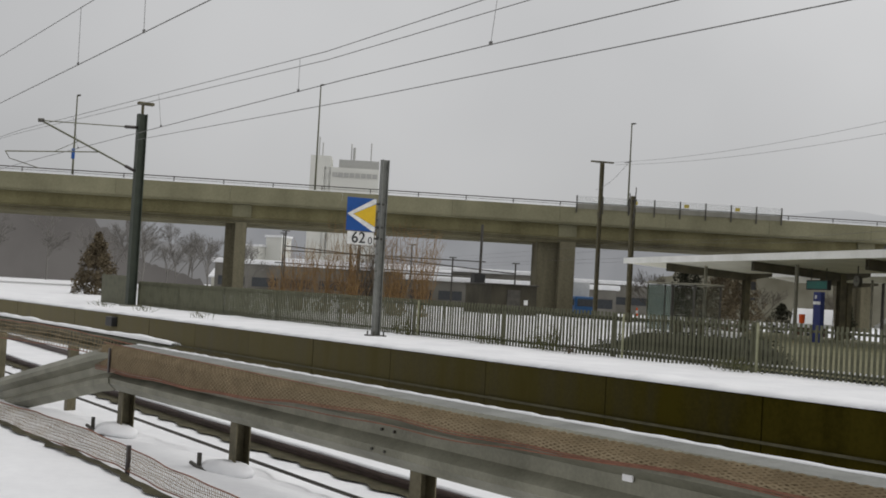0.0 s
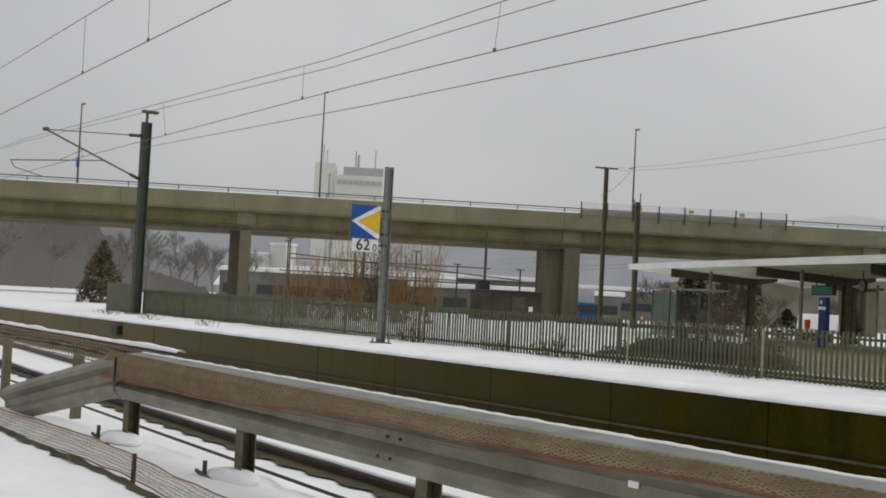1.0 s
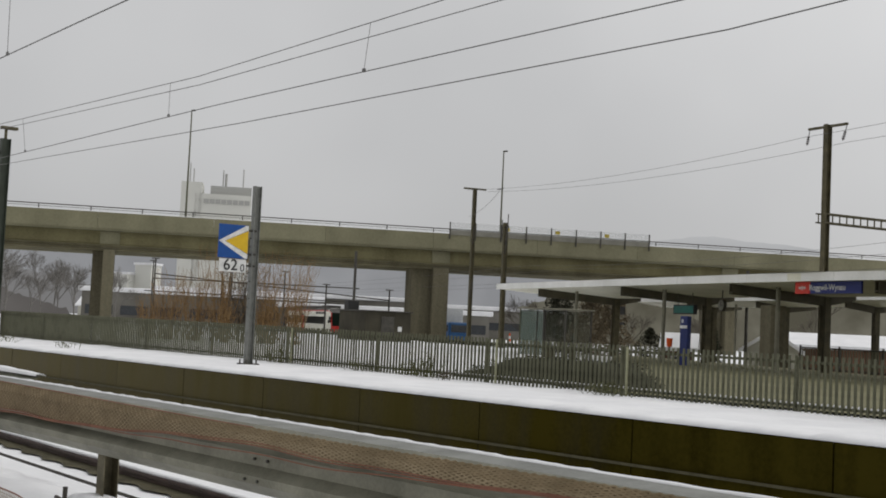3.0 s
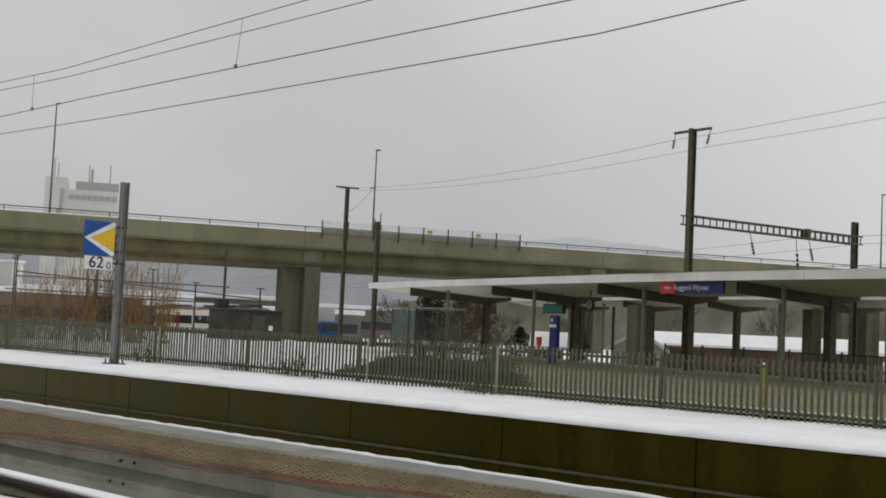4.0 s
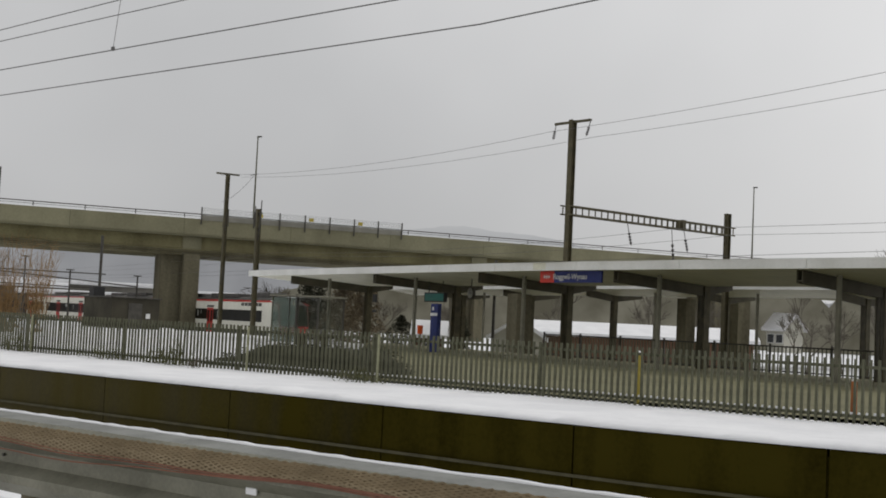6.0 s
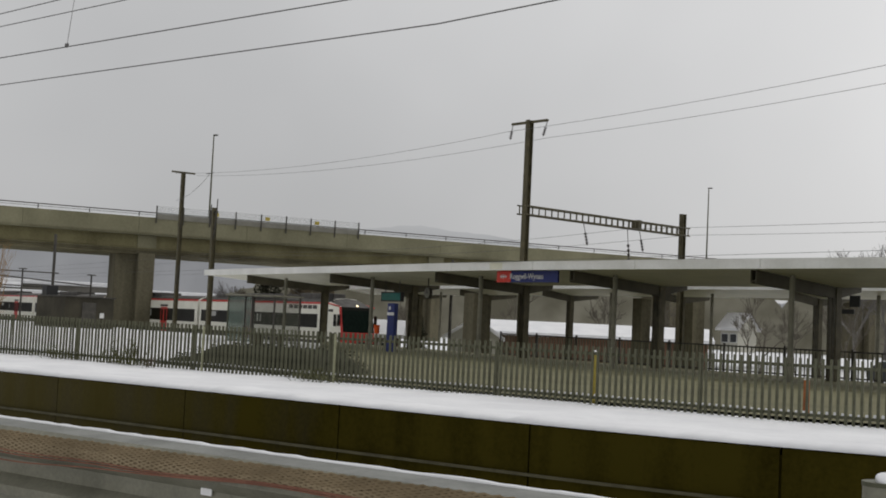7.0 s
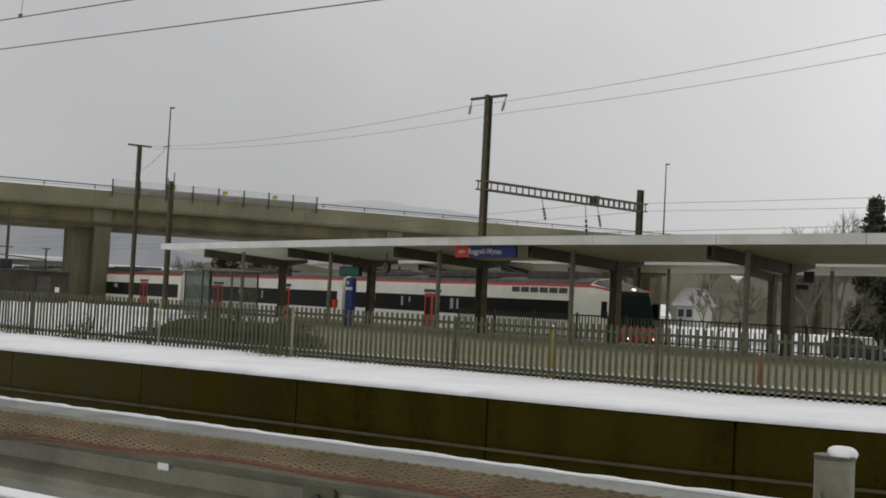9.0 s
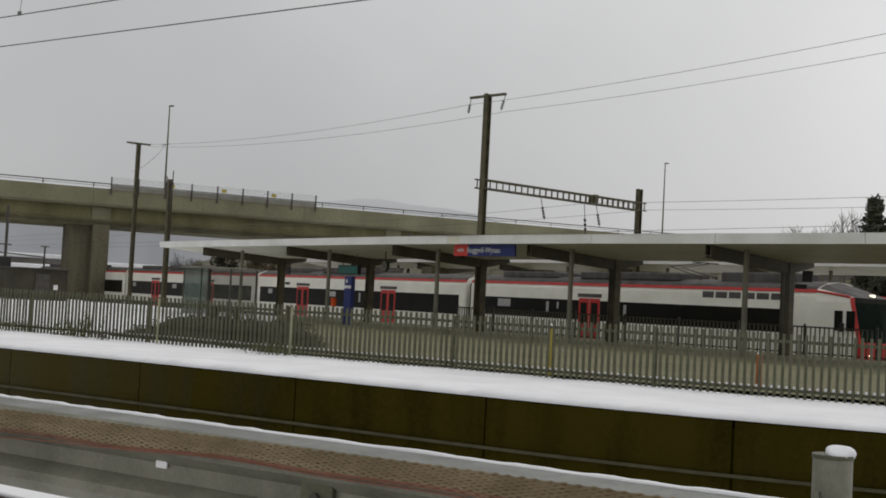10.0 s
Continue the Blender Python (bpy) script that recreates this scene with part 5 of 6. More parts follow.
def carriage(front):
    """Lead car (front) or following car; local x runs forward, the near side is at minus y."""
    c = thing("train_car", Matrix(), "white commuter train cab car with red front and black window band" if front else "white commuter train coach with a red roof line and red doors", "train", "cars of the train")
    x0, x1 = -24.6, (-2.1 if front else 0.0)
    bm = B()
    sec = train_section()
    ra = [bm.verts.new((x0, y, z)) for y, z in sec]
    rb = [bm.verts.new((x1, y, z)) for y, z in sec]
    k = len(sec)
    for i in range(k):
        j = (i + 1) % k
        bm.faces.new((ra[i], ra[j], rb[j], rb[i]))
    bm.faces.new(ra)
    bm.faces.new(rb[::-1])
    part("body", bm, TRAIN_WHITE, c)
    bm = B()
    top = [(y * 1.004, z + 0.014) for y, z in sec if z > 3.5]
    top = [(-1.262, 3.58)] + top + [(1.262, 3.58)]
    sweep(bm, [(x0 + 0.03, 0, 0), (x1 - 0.02, 0, 0)], [(-y, z) for y, z in top] + [(y, z - 0.03) for y, z in top])
    part("roof_skin", bm, TRAIN_ROOF, c, "dull grey roof")
    bm = B()
    for sgn in (-1, 1):
        sweep(bm, [(x0 + 0.02, sgn * 1.33, 0), (x1 - 0.01, sgn * 1.33, 0)], [(-0.075, 3.44), (0.075, 3.44), (0.075, 3.52), (-0.03, 3.57)] if sgn < 0 else [(-0.075, 3.44), (0.075, 3.44), (0.03, 3.57), (-0.075, 3.52)])
    part("red_roof_line", bm, TRAIN_RED, c)
    wb = -3.55 if front else -0.6
    dl, dr = (-15.9, -14.4)
    doors = ((dl, dr),) if front else ((-18.9, -17.3), (-8.5, -6.9))
    edges = [x0 + 0.35]
    for a, b in doors:
        edges += [a, b]
    edges.append(wb)
    for a, b in zip(edges[0::2], edges[1::2]):
        side_parts("window_band", TRAIN_DARK, c, a, b, 1.82 if front else 1.70, 2.75)
    n = 0
    for a, b in zip(edges[0::2], edges[1::2]):
        w = a + 0.5
        while w + 1.4 < b:
            side_parts("window", TRAIN_DARK, c, w, w + 1.35, 1.97, 2.68, -1.418)
            w += 1.75
            n += 1
    for a, b, z0, z1 in ((-13.4, -13.1, 2.05, 2.62), (-12.8, -12.62, 2.05, 2.62), (-18.3, -18.1, 2.1, 2.62), (-17.5, -17.36, 2.3, 2.62), (-22.2, -21.15, 2.28, 2.66)) if front else ((-23.0, -22.4, 2.3, 2.62), (-14.6, -13.8, 2.3, 2.62), (-11.0, -10.8, 2.05, 2.6)):
        side_parts("notice", PANE_FAR, c, a, b, z0, z1, -1.421, 0.004, "pale panel behind the glass")
    for a, b in doors:
        for q in (0, 1):
            w = (b - a) / 2
            leaves = side_parts("door", TRAIN_RED, c, a + q * w + 0.02, a + (q + 1) * w - 0.02, 0.72, 2.85, -1.42, 0.02, "red door leaf")
            for s, d in zip((1, -1), leaves):
                bm = B()
                box(bm, (a + (q + 0.5) * w, s * -1.418, 2.15), (w - 0.30, 0.02, 1.0))
                part("pane", bm, TRAIN_DARK, d)
        for s in (-1, 1):
            bm = B()
            quad(bm, (a - 0.1, s * 1.418, 2.9), (b + 0.1, s * 1.418, 2.9), (b + 0.1, s * 1.36, 3.46), (a - 0.1, s * 1.36, 3.46))
            part("door_header", bm, TRAIN_ROOF, c)
    side_parts("skirt", TRAIN_UNDER, c, x0, x1, 0.36, 0.62, -1.30, 0.04)
    bm = B()
    box(bm, ((x0 + x1) / 2, 0, 0.55), (x1 - x0 - 0.4, 2.4, 0.30))
    part("underframe", bm, TRAIN_UNDER, c)
    side_parts("grey_skirt_line", TRAIN_ROOF, c, x0, x1, 0.62, 0.98, -1.406, 0.012)
    bogie(c, x0 + 3.2)
    bogie(c, -5.2 if front else -3.2)
    roof_box(c, x0 + 2.0, x0 + 6.5, 1.7, 0.30)
    roof_box(c, x0 + 8.2, x0 + 14.8, 1.9, 0.34)
    if front:
        # louvred roof windows behind the cab
        for i in range(6):
            a = -8.0 + i * 0.74
            for s in (-1, 1):
                bm = B()
                quad(bm, (a, s * 1.412, 3.10), (a + 0.64, s * 1.412, 3.10), (a + 0.64, s * 1.405, 3.36), (a, s * 1.405, 3.36))
                part("louvre", bm, TRAIN_ROOF, c)
        roof_box(c, -7.6, -3.6, 1.5, 0.42)
        # pantograph, folded
        bm = B()
        for s in (-0.5, 0.5):
            chain(bm, [(-9.0, s, 4.0), (-11.0, s * 0.7, 4.45), (-9.2, s * 0.5, 4.62)], 0.03, 6)
        tube(bm, (-9.2, -0.8, 4.64), (-9.2, 0.8, 4.64), 0.03)
        for xx in (-9.0, -10.8):
            for s in (-0.5, 0.5):
                tube(bm, (xx, s, 3.8), (xx, s, 4.05), 0.06)
        part("pantograph", bm, DARK_STEEL, c)
        # cab side windows and their frames
        for a, b in ((-1.20, -0.84), (-0.66, -0.28)):
            side_parts("cab_window", TRAIN_DARK, c, a, b, 2.02, 2.78, -1.418, 0.03)
        # nose: horizontal slices, walls then windscreen
        zs = [0.55, 0.9, 1.25, 1.55, 1.62, 2.0, 2.4, 2.8, 3.1, 3.30]
        def xf(z):
            return 0.0 - 0.05 * max(0, 1.3 - z) if z < 1.55 else -(z - 1.55) * 0.24
        plan = lambda z: [(-2.12, -1.40), (xf(z) - 0.16, -1.37), (xf(z) - 0.04, -1.26), (xf(z) + 0.04, -0.85), (xf(z) + 0.10, 0.0), (xf(z) + 0.04, 0.85), (xf(z) - 0.20, 1.20), (xf(z) - 0.50, 1.37), (-2.12, 1.40)]
        def shrink(z):
            return 1.0 if z < 3.2 else 1.0 - (z - 3.2) * 0.25
        bms = defaultdict(B)
        for za, zb in zip(zs, zs[1:]):
            pa, pb = plan(za), plan(zb)
            for i in range(8):
                key = "white" if i < 4 else "white_far"
                if i in (1, 6):
                    key = "red" if za >= 0.9 else key
                if i in (2, 3, 4, 5):
                    key = "under" if za < 0.9 else "red" if za < 1.62 else "screen" if zb < 3.2 else "dark"
                q = [(pa[i][0], pa[i][1] * shrink(za), za), (pa[i + 1][0], pa[i + 1][1] * shrink(za), za), (pb[i + 1][0], pb[i + 1][1] * shrink(zb), zb), (pb[i][0], pb[i][1] * shrink(zb), zb)]
                quad(bms[key], *q)
        top = plan(3.30)
        def sec_z(y):
            y = abs(y)
            return 3.90 - 0.09 * y if y < 0.7 else 3.84 - 0.375 * (y - 0.7) if y < 1.18 else 3.66 - 1.2 * (y - 1.18)
        for i in range(8):
            (xa, ya), (xb, yb) = top[i], top[i + 1]
            ka, kb = shrink(3.30) * ya, shrink(3.30) * yb
            key = "white" if i in (0, 1) else "white_far" if i in (6, 7) else "roof"
            quad(bms[key], (-2.12, ka, sec_z(ka) if 0 < i else 3.32), (-2.12, kb, sec_z(kb) if i < 7 else 3.32), (xb, kb, 3.30), (xa, ka, 3.30))
        part("cab_side", bms["white"], TRAIN_WHITE, c)
        part("cab_side", bms["white_far"], TRAIN_WHITE, c)
        part("cab_front_red", bms["red"], TRAIN_RED, c, "bright red front panel and pillars")
        part("windscreen", bms["screen"], TRAIN_GLASS, c, "dark raked windscreen")
        part("screen_header", bms["dark"], TRAIN_DARK, c)
        part("cab_roof", bms["roof"], TRAIN_ROOF, c)
        for sy in (-1, 1):
            bm = B()
            chain(bm, [(-2.2, sy * 1.335, 3.51), (-1.7, sy * 1.345, 3.46), (-0.58, sy * 1.345, 3.315)], 0.05, 6)
            part("cab_roof_line", bm, TRAIN_RED, c)
        part("coupler_bay", bms["under"], TRAIN_UNDER, c)
        for y, z, x in ((-0.85, 1.12, 0.0), (0.85, 1.12, 0.0), (0.0, 3.40, -0.55)):
            bm = B()
            tube(bm, (x - 0.12, y, z), (x + 0.09, y, z), 0.045, n=14)
            part("headlight", bm, HEADLIGHT, c, "lit headlight")
        bm = B()
        tube(bm, (-0.2, 0, 0.85), (0.28, 0, 0.85), 0.16, n=10)
        box(bm, (0.30, 0, 0.85), (0.12, 0.42, 0.34), bevel=0.03)
        part("coupler", bm, TRAIN_UNDER, c)
        for s in (-1, 1):
            bm = B()
            box(bm, (-0.75, s * 1.54, 2.15), (0.08, 0.20, 0.34), bevel=0.02)
            part("mirror", bm, BLACK, c)
    else:
        bm = B()
        box(bm, (0.15, 0, 2.0), (0.50, 2.2, 2.8), bevel=0.05)
        part("gangway", bm, TRAIN_UNDER, c)
    return c


def platform_track():
    for k in (0.65, 2.15, -2.95, -1.45):
        bm = B()
        a, b = TR0 + TRU * -400 + TRN * k, TR0 + TRU * 160 + TRN * k
        sweep(bm, [(a.x, a.y, RAIL_Z - 0.1), (b.x, b.y, RAIL_Z - 0.1)], [(-0.06, -0.15), (0.06, -0.15), (0.036, 0.0), (-0.036, 0.0)])
        solid("rail", bm, RAIL, "steel rail of the station track", "rail", "rails of the station tracks", "structure")


# ---------------------------------------------------------------- plants
def twig_tree(bm_trunk, bm_twigs, base, h, spread, levels, r0, up=0.6, seed=0, twig_r=0.012):
    rg = random.Random(seed)

    def grow(p, d, L, r, lev):
        q = p + d * L
        tube(bm_trunk if lev >= levels - 1 else bm_twigs, p, q, r, r * 0.65, n=6 if lev >= levels - 1 else 3, cap=False)
        if lev == 0:
            return
        k = rg.randint(3, 4) if lev > 1 else rg.randint(3, 5)
        for _ in range(k):
            f = rg.uniform(0.45, 1.0)
            nd = d + Vector((rg.gauss(0, spread), rg.gauss(0, spread), rg.gauss(up * 0.3, spread * 0.6)))
            nd.normalize()
            grow(p + d * L * f, nd, L * rg.uniform(0.55, 0.8), max(twig_r, r * 0.55), lev - 1)
    grow(Vector(base), Vector((rg.gauss(0, 0.05), rg.gauss(0, 0.05), 1)).normalized(), h, r0, levels)


def bare_tree(x, y, z, h, seed, material=None, levels=5, label="leafless grey-brown tree in winter mist"):
    p = thing("tree", heading(0, x, y, z), label, "tree", "bare trees")
    a, b = B(), B()
    twig_tree(a, b, (0, 0, 0), h * 0.36, 0.42, levels, h * 0.013, 0.5, seed, h * 0.0016)
    part("trunk", a, material or TWIG, p)
    part("crown", b, material or TWIG, p)


def shrub(x, y, z, h, w, seed, material, label, group, n=60):
    rg = random.Random(seed)
    p = thing("shrub", heading(0, x, y, z), label, "shrub", group)
    a, b = B(), B()
    for i in range(n):
        ang, rr = rg.uniform(0, 6.28), rg.uniform(0, 0.3) * w
        base = Vector((rr * math.cos(ang), rr * math.sin(ang), 0))
        d = Vector((rg.gauss(0, 0.14) + 0.4 * math.cos(ang) * rr / w, rg.gauss(0, 0.14) + 0.4 * math.sin(ang) * rr / w, 1)).normalized()
        L = h * rg.uniform(0.55, 1.0)
        mid = base + d * L * 0.5
        tip = base + d * L + Vector((rg.gauss(0, 0.12), rg.gauss(0, 0.12), 0)) * h * 0.4
        tube(a, base, mid, 0.015, 0.011, n=3, cap=False)
        tube(a, mid, tip, 0.011, 0.005, n=3, cap=False)
        for j in range(9):
            s = mid + (tip - mid) * rg.uniform(-0.6, 0.9)
            e = s + Vector((rg.gauss(0, 0.22), rg.gauss(0, 0.22), rg.uniform(0.1, 0.5))) * h * 0.22
            tube(b, s, e, 0.008, 0.004, n=3, cap=False)
    tagged(part("stem_mass", a, material, p), kind="stuff")
    tagged(part("twig_mass", b, material, p), kind="stuff")


def leaf_clump(bm, c, r, n, rg, size):
    for _ in range(n):
        d = Vector((rg.gauss(0, 1), rg.gauss(0, 1), rg.gauss(0, 1))).normalized() * r * rg.uniform(0.5, 1.0)
        p = c + d
        a = Vector((rg.gauss(0, 1), rg.gauss(0, 1), rg.gauss(0, 1))).normalized() * size
        b = Vector((rg.gauss(0, 1), rg.gauss(0, 1), rg.gauss(0, 1))).normalized() * size * 0.5
        quad(bm, p - a - b, p + a - b, p + a + b, p - a + b)


def conifer(x, y, z, h, w, seed, material, label, dense=1.0, round_top=False):
    rg = random.Random(seed)
    p = thing("tree", heading(0, x, y, z), label, "tree", "evergreens")
    bm = B()
    tube(bm, (0, 0, 0), (0, 0, h * 0.97), h * 0.02, 0.01, n=8)
    part("trunk", bm, TWIG, p)
    bm = B()
    for i in range(int(150 * dense)):
        f = rg.uniform(0.04, 1.0)
        r = w / 2 * ((1 - f) ** 0.7 if not round_top else max(0.0, 1 - (2 * f - 0.75) ** 2 / 1.6) ** 0.5) * rg.uniform(0.3, 1.1)
        a = rg.uniform(0, 6.28)
        leaf_clump(bm, Vector((r * math.cos(a), r * math.sin(a), h * f)), h * 0.055, 22, rg, h * 0.016)
    part("crown", bm, material, p)


def weeds(x, y, z, seed, n=26, h=0.32, w=0.35, material=None):
    rg = random.Random(seed)
    bm = B()
    for _ in range(n):
        bx, by = rg.gauss(0, w), rg.gauss(0, 0.12)
        e = Vector((bx + rg.gauss(0, 0.12), by + rg.gauss(0, 0.1), h * rg.uniform(0.4, 1.1)))
        tube(bm, (bx, by, 0), e, 0.007, 0.003, n=3, cap=False)
        for _k in range(2):
            s = Vector((bx, by, 0)).lerp(e, rg.uniform(0.4, 1))
            tube(bm, s, s + Vector((rg.gauss(0, 0.09), rg.gauss(0, 0.06), rg.uniform(0, 0.10))), 0.008, 0.003, n=3, cap=False)
    solid("weeds", bm, material or GRASS, "dry weeds poking out of the snow", "weeds", "weeds along the fence", m=heading(0, x, y, z))


def plants():
    conifer(-71.2, 25.2, -0.1, 3.9, 3.2, 5, NEEDLES_BROWN, "brownish evergreen standing alone in snow", 2.6)
    k = 0
    for x, y, h, w in ((-52.9, 28.6, 3.6, 2.0), (-52.2, 29.6, 4.1, 1.9), (-51.6, 30.7, 4.9, 1.8), (-51.0, 31.6, 5.0, 1.7), (-50.4, 32.6, 4.9, 1.8), (-49.8, 33.6, 4.6, 1.7), (-53.2, 27.8, 2.3, 1.4), (-50.9, 30.4, 2.4, 2.0), (-50.0, 32.0, 2.3, 2.0)):
        k += 1
        shrub(x, y, 0.2, h, w, 40 + k, TWIG_ORANGE if k != 4 else TWIG, "bare orange-brown willow shrub", "willow shrubs", 46)
    # low dark hedge behind the fence
    rg = random.Random(9)
    def hedge_h(x):
        return 0.62 * min(1.0, max(0.0, (x + 23.8) / 2.2), max(0.0, (-18.0 - x) / 0.9)) + 0.02
    bm = B()
    rows = []
    for x in frange(-23.8, -18.0, 0.12):
        h = hedge_h(x) - 0.06
        rows.append([bm.verts.new((x, 20.6 + yy + 0.06 * noise.noise(Vector((x * 3, yy * 3, 1))), 0.28 + max(0.0, h * k + 0.07 * noise.noise(Vector((x * 2.5, yy * 4, 2)))))) for yy, k in ((0, 0), (0.12, 0.7), (0.35, 1.0), (1.5, 1.0), (1.8, 0.7), (1.95, 0))])
    for ra, rb in zip(rows, rows[1:]):
        for i in range(5):
            bm.faces.new((ra[i], rb[i], rb[i + 1], ra[i + 1]))
    h = thing("hedge", Matrix(), "low dark evergreen hedge behind the fence", "hedge")
    part("body", bm, HEDGE, h)
    bm = B()
    for i in range(700):
        x = rg.uniform(-23.6, -18.1)
        hh = hedge_h(x)
        leaf_clump(bm, Vector((x, 20.6 + rg.uniform(0, 1.9), 0.3 + hh * rg.uniform(0.3, 0.95))), 0.07, 14, rg, 0.022)
    tagged(part("leaf_mass", bm, HEDGE, h), kind="stuff")
    for i, (x, hh) in enumerate(((-22.4, 0.55), (-22.9, 0.4), (-28.6, 0.6), (-24.8, 0.3))):
        weeds(x, fence_y(x) - 0.3, 0.33, 70 + i, 30, hh, 0.30)
    for i, x in enumerate((-45, -41, -36)):
        weeds(x, wall_y(x) + 1.9, 0.33, 90 + i, 18, 0.2, 0.4)
    weeds(-21.3, fence_y(-21) - 0.6, 0.33, 120, 12, 0.22, 0.12, TWIG)
    weeds(-16.6, fence_y(-16) - 0.5, 0.33, 121, 30, 0.22, 0.28, GRASS)
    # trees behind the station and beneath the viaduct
    # mist on these trees is only in the twig colour
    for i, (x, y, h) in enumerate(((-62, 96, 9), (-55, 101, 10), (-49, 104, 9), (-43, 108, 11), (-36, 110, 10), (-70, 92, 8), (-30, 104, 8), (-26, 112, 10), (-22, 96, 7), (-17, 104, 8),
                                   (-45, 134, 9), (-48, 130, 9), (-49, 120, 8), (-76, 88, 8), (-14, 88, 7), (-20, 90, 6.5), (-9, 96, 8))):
        bare_tree(x, y, RAIL_Z - 1.0, h, 200 + i, TWIG_HAZE_MID)
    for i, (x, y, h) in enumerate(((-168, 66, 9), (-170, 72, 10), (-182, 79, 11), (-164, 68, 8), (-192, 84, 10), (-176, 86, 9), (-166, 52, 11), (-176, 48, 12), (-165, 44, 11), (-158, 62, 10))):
        bare_tree(x, y, -0.2, h, 240 + i, TWIG_HAZE_FAR)
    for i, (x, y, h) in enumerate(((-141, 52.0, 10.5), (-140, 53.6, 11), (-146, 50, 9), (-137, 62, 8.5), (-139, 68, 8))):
        bare_tree(x, y, -0.2, h, 330 + i, TWIG_HAZE_FAR, 5)
    conifer(-82.0, 85.0, -1.0, 6.6, 6.5, 25, HEDGE, "dark evergreen under the viaduct", 1.6)
    conifer(-76.0, 83.0, -1.0, 6.0, 6.0, 26, NEEDLES_BROWN, "brownish evergreen under the viaduct", 1.4)
    bare_tree(-85.5, 84.0, -1.0, 7.2, 340, TWIG)
    bare_tree(-39.8, 124.5, RAIL_Z - 1.0, 15.2, 301, TWIG_HAZE_FAR)
    bare_tree(-37.4, 125.5, RAIL_Z - 1.0, 15.6, 302, TWIG_HAZE_FAR)
    conifer(-33.9, 125.6, RAIL_Z - 1, 15.3, 5.0, 17, NEEDLES, "dark conifer behind the station", 1.6)
    conifer(-30.0, 126, RAIL_Z - 1, 15.0, 7.0, 18, NEEDLES, "dark conifer behind the station", 1.6)
    conifer(-57.4, 76.0, -1.85, 4.1, 2.2, 19, NEEDLES, "small dark conifer beyond the platform", 0.8)
    conifer(-63.0, 75.5, -1.6, 3.6, 5.0, 23, HEDGE, "broad evergreen bush beyond the platform", 1.4)
    for i, (sv, kv, hh, ww) in enumerate(((4, 19, 2.4, 6), (11, 20, 2.0, 6), (18, 19.5, 2.6, 7), (25, 21, 2.2, 6), (14, 26, 3.4, 6), (29, 27, 3.6, 7))):
        v = TR0 + TRU * sv + TRN * kv
        conifer(v.x, v.y, -1.85, hh, ww, 60 + i, NEEDLES_BROWN, "broad brown bush beyond the platform", 0.9, True)
    conifer(-71.0, 80.0, -1.0, 6.3, 6.0, 21, NEEDLES_BROWN, "brownish evergreen under the viaduct", 1.2)


# ---------------------------------------------------------------- buildings and distance
def gable_house(x, y, z, head, w, d, wall_h, rise, wall_mat, label, windows=0, name="house"):
    p = thing(name, heading(head, x, y, z), label, "house")
    bm = B()
    box(bm, (0, 0, wall_h / 2), (w, d, wall_h))
    for sx in (-w / 2, w / 2):
        e = 0.0
        vs = [bm.verts.new(v) for v in ((sx, -d / 2, wall_h), (sx, d / 2, wall_h), (sx, 0, wall_h + rise))]
        bm.faces.new(vs)
    part("wall", bm, wall_mat, p)
    bm = B()
    o = 0.45
    k = rise / (d / 2)
    for s in (-1, 1):
        a, b = (s * (d / 2 + o), wall_h - o * k), (0, wall_h + rise)
        q = [(-w / 2 - o, a[0], a[1]), (w / 2 + o, a[0], a[1]), (w / 2 + o, 0, b[1]), (-w / 2 - o, 0, b[1])]
        v1 = [bm.verts.new(v) for v in q]
        v2 = [bm.verts.new((v[0], v[1], v[2] + 0.28)) for v in q]
        bm.faces.new(v1)
        bm.faces.new(v2[::-1])
        for i in range(4):
            j = (i + 1) % 4
            bm.faces.new((v1[i], v1[j], v2[j], v2[i]))
    part("roof", bm, SNOW, p, "snow-covered roof")
    for i in range(windows):
        wx = -w / 2 + (i + 0.5) * w / windows
        bm = B()
        box(bm, (wx, -d / 2, wall_h * 0.55), (1.1, 0.10, 1.1))
        win = part("window", bm, SIGN_WHITE, p)
        bm = B()
        box(bm, (wx, -d / 2 - 0.04, wall_h * 0.55), (0.9, 0.06, 0.9))
        part("pane", bm, PANE_DARK, win)
    return p


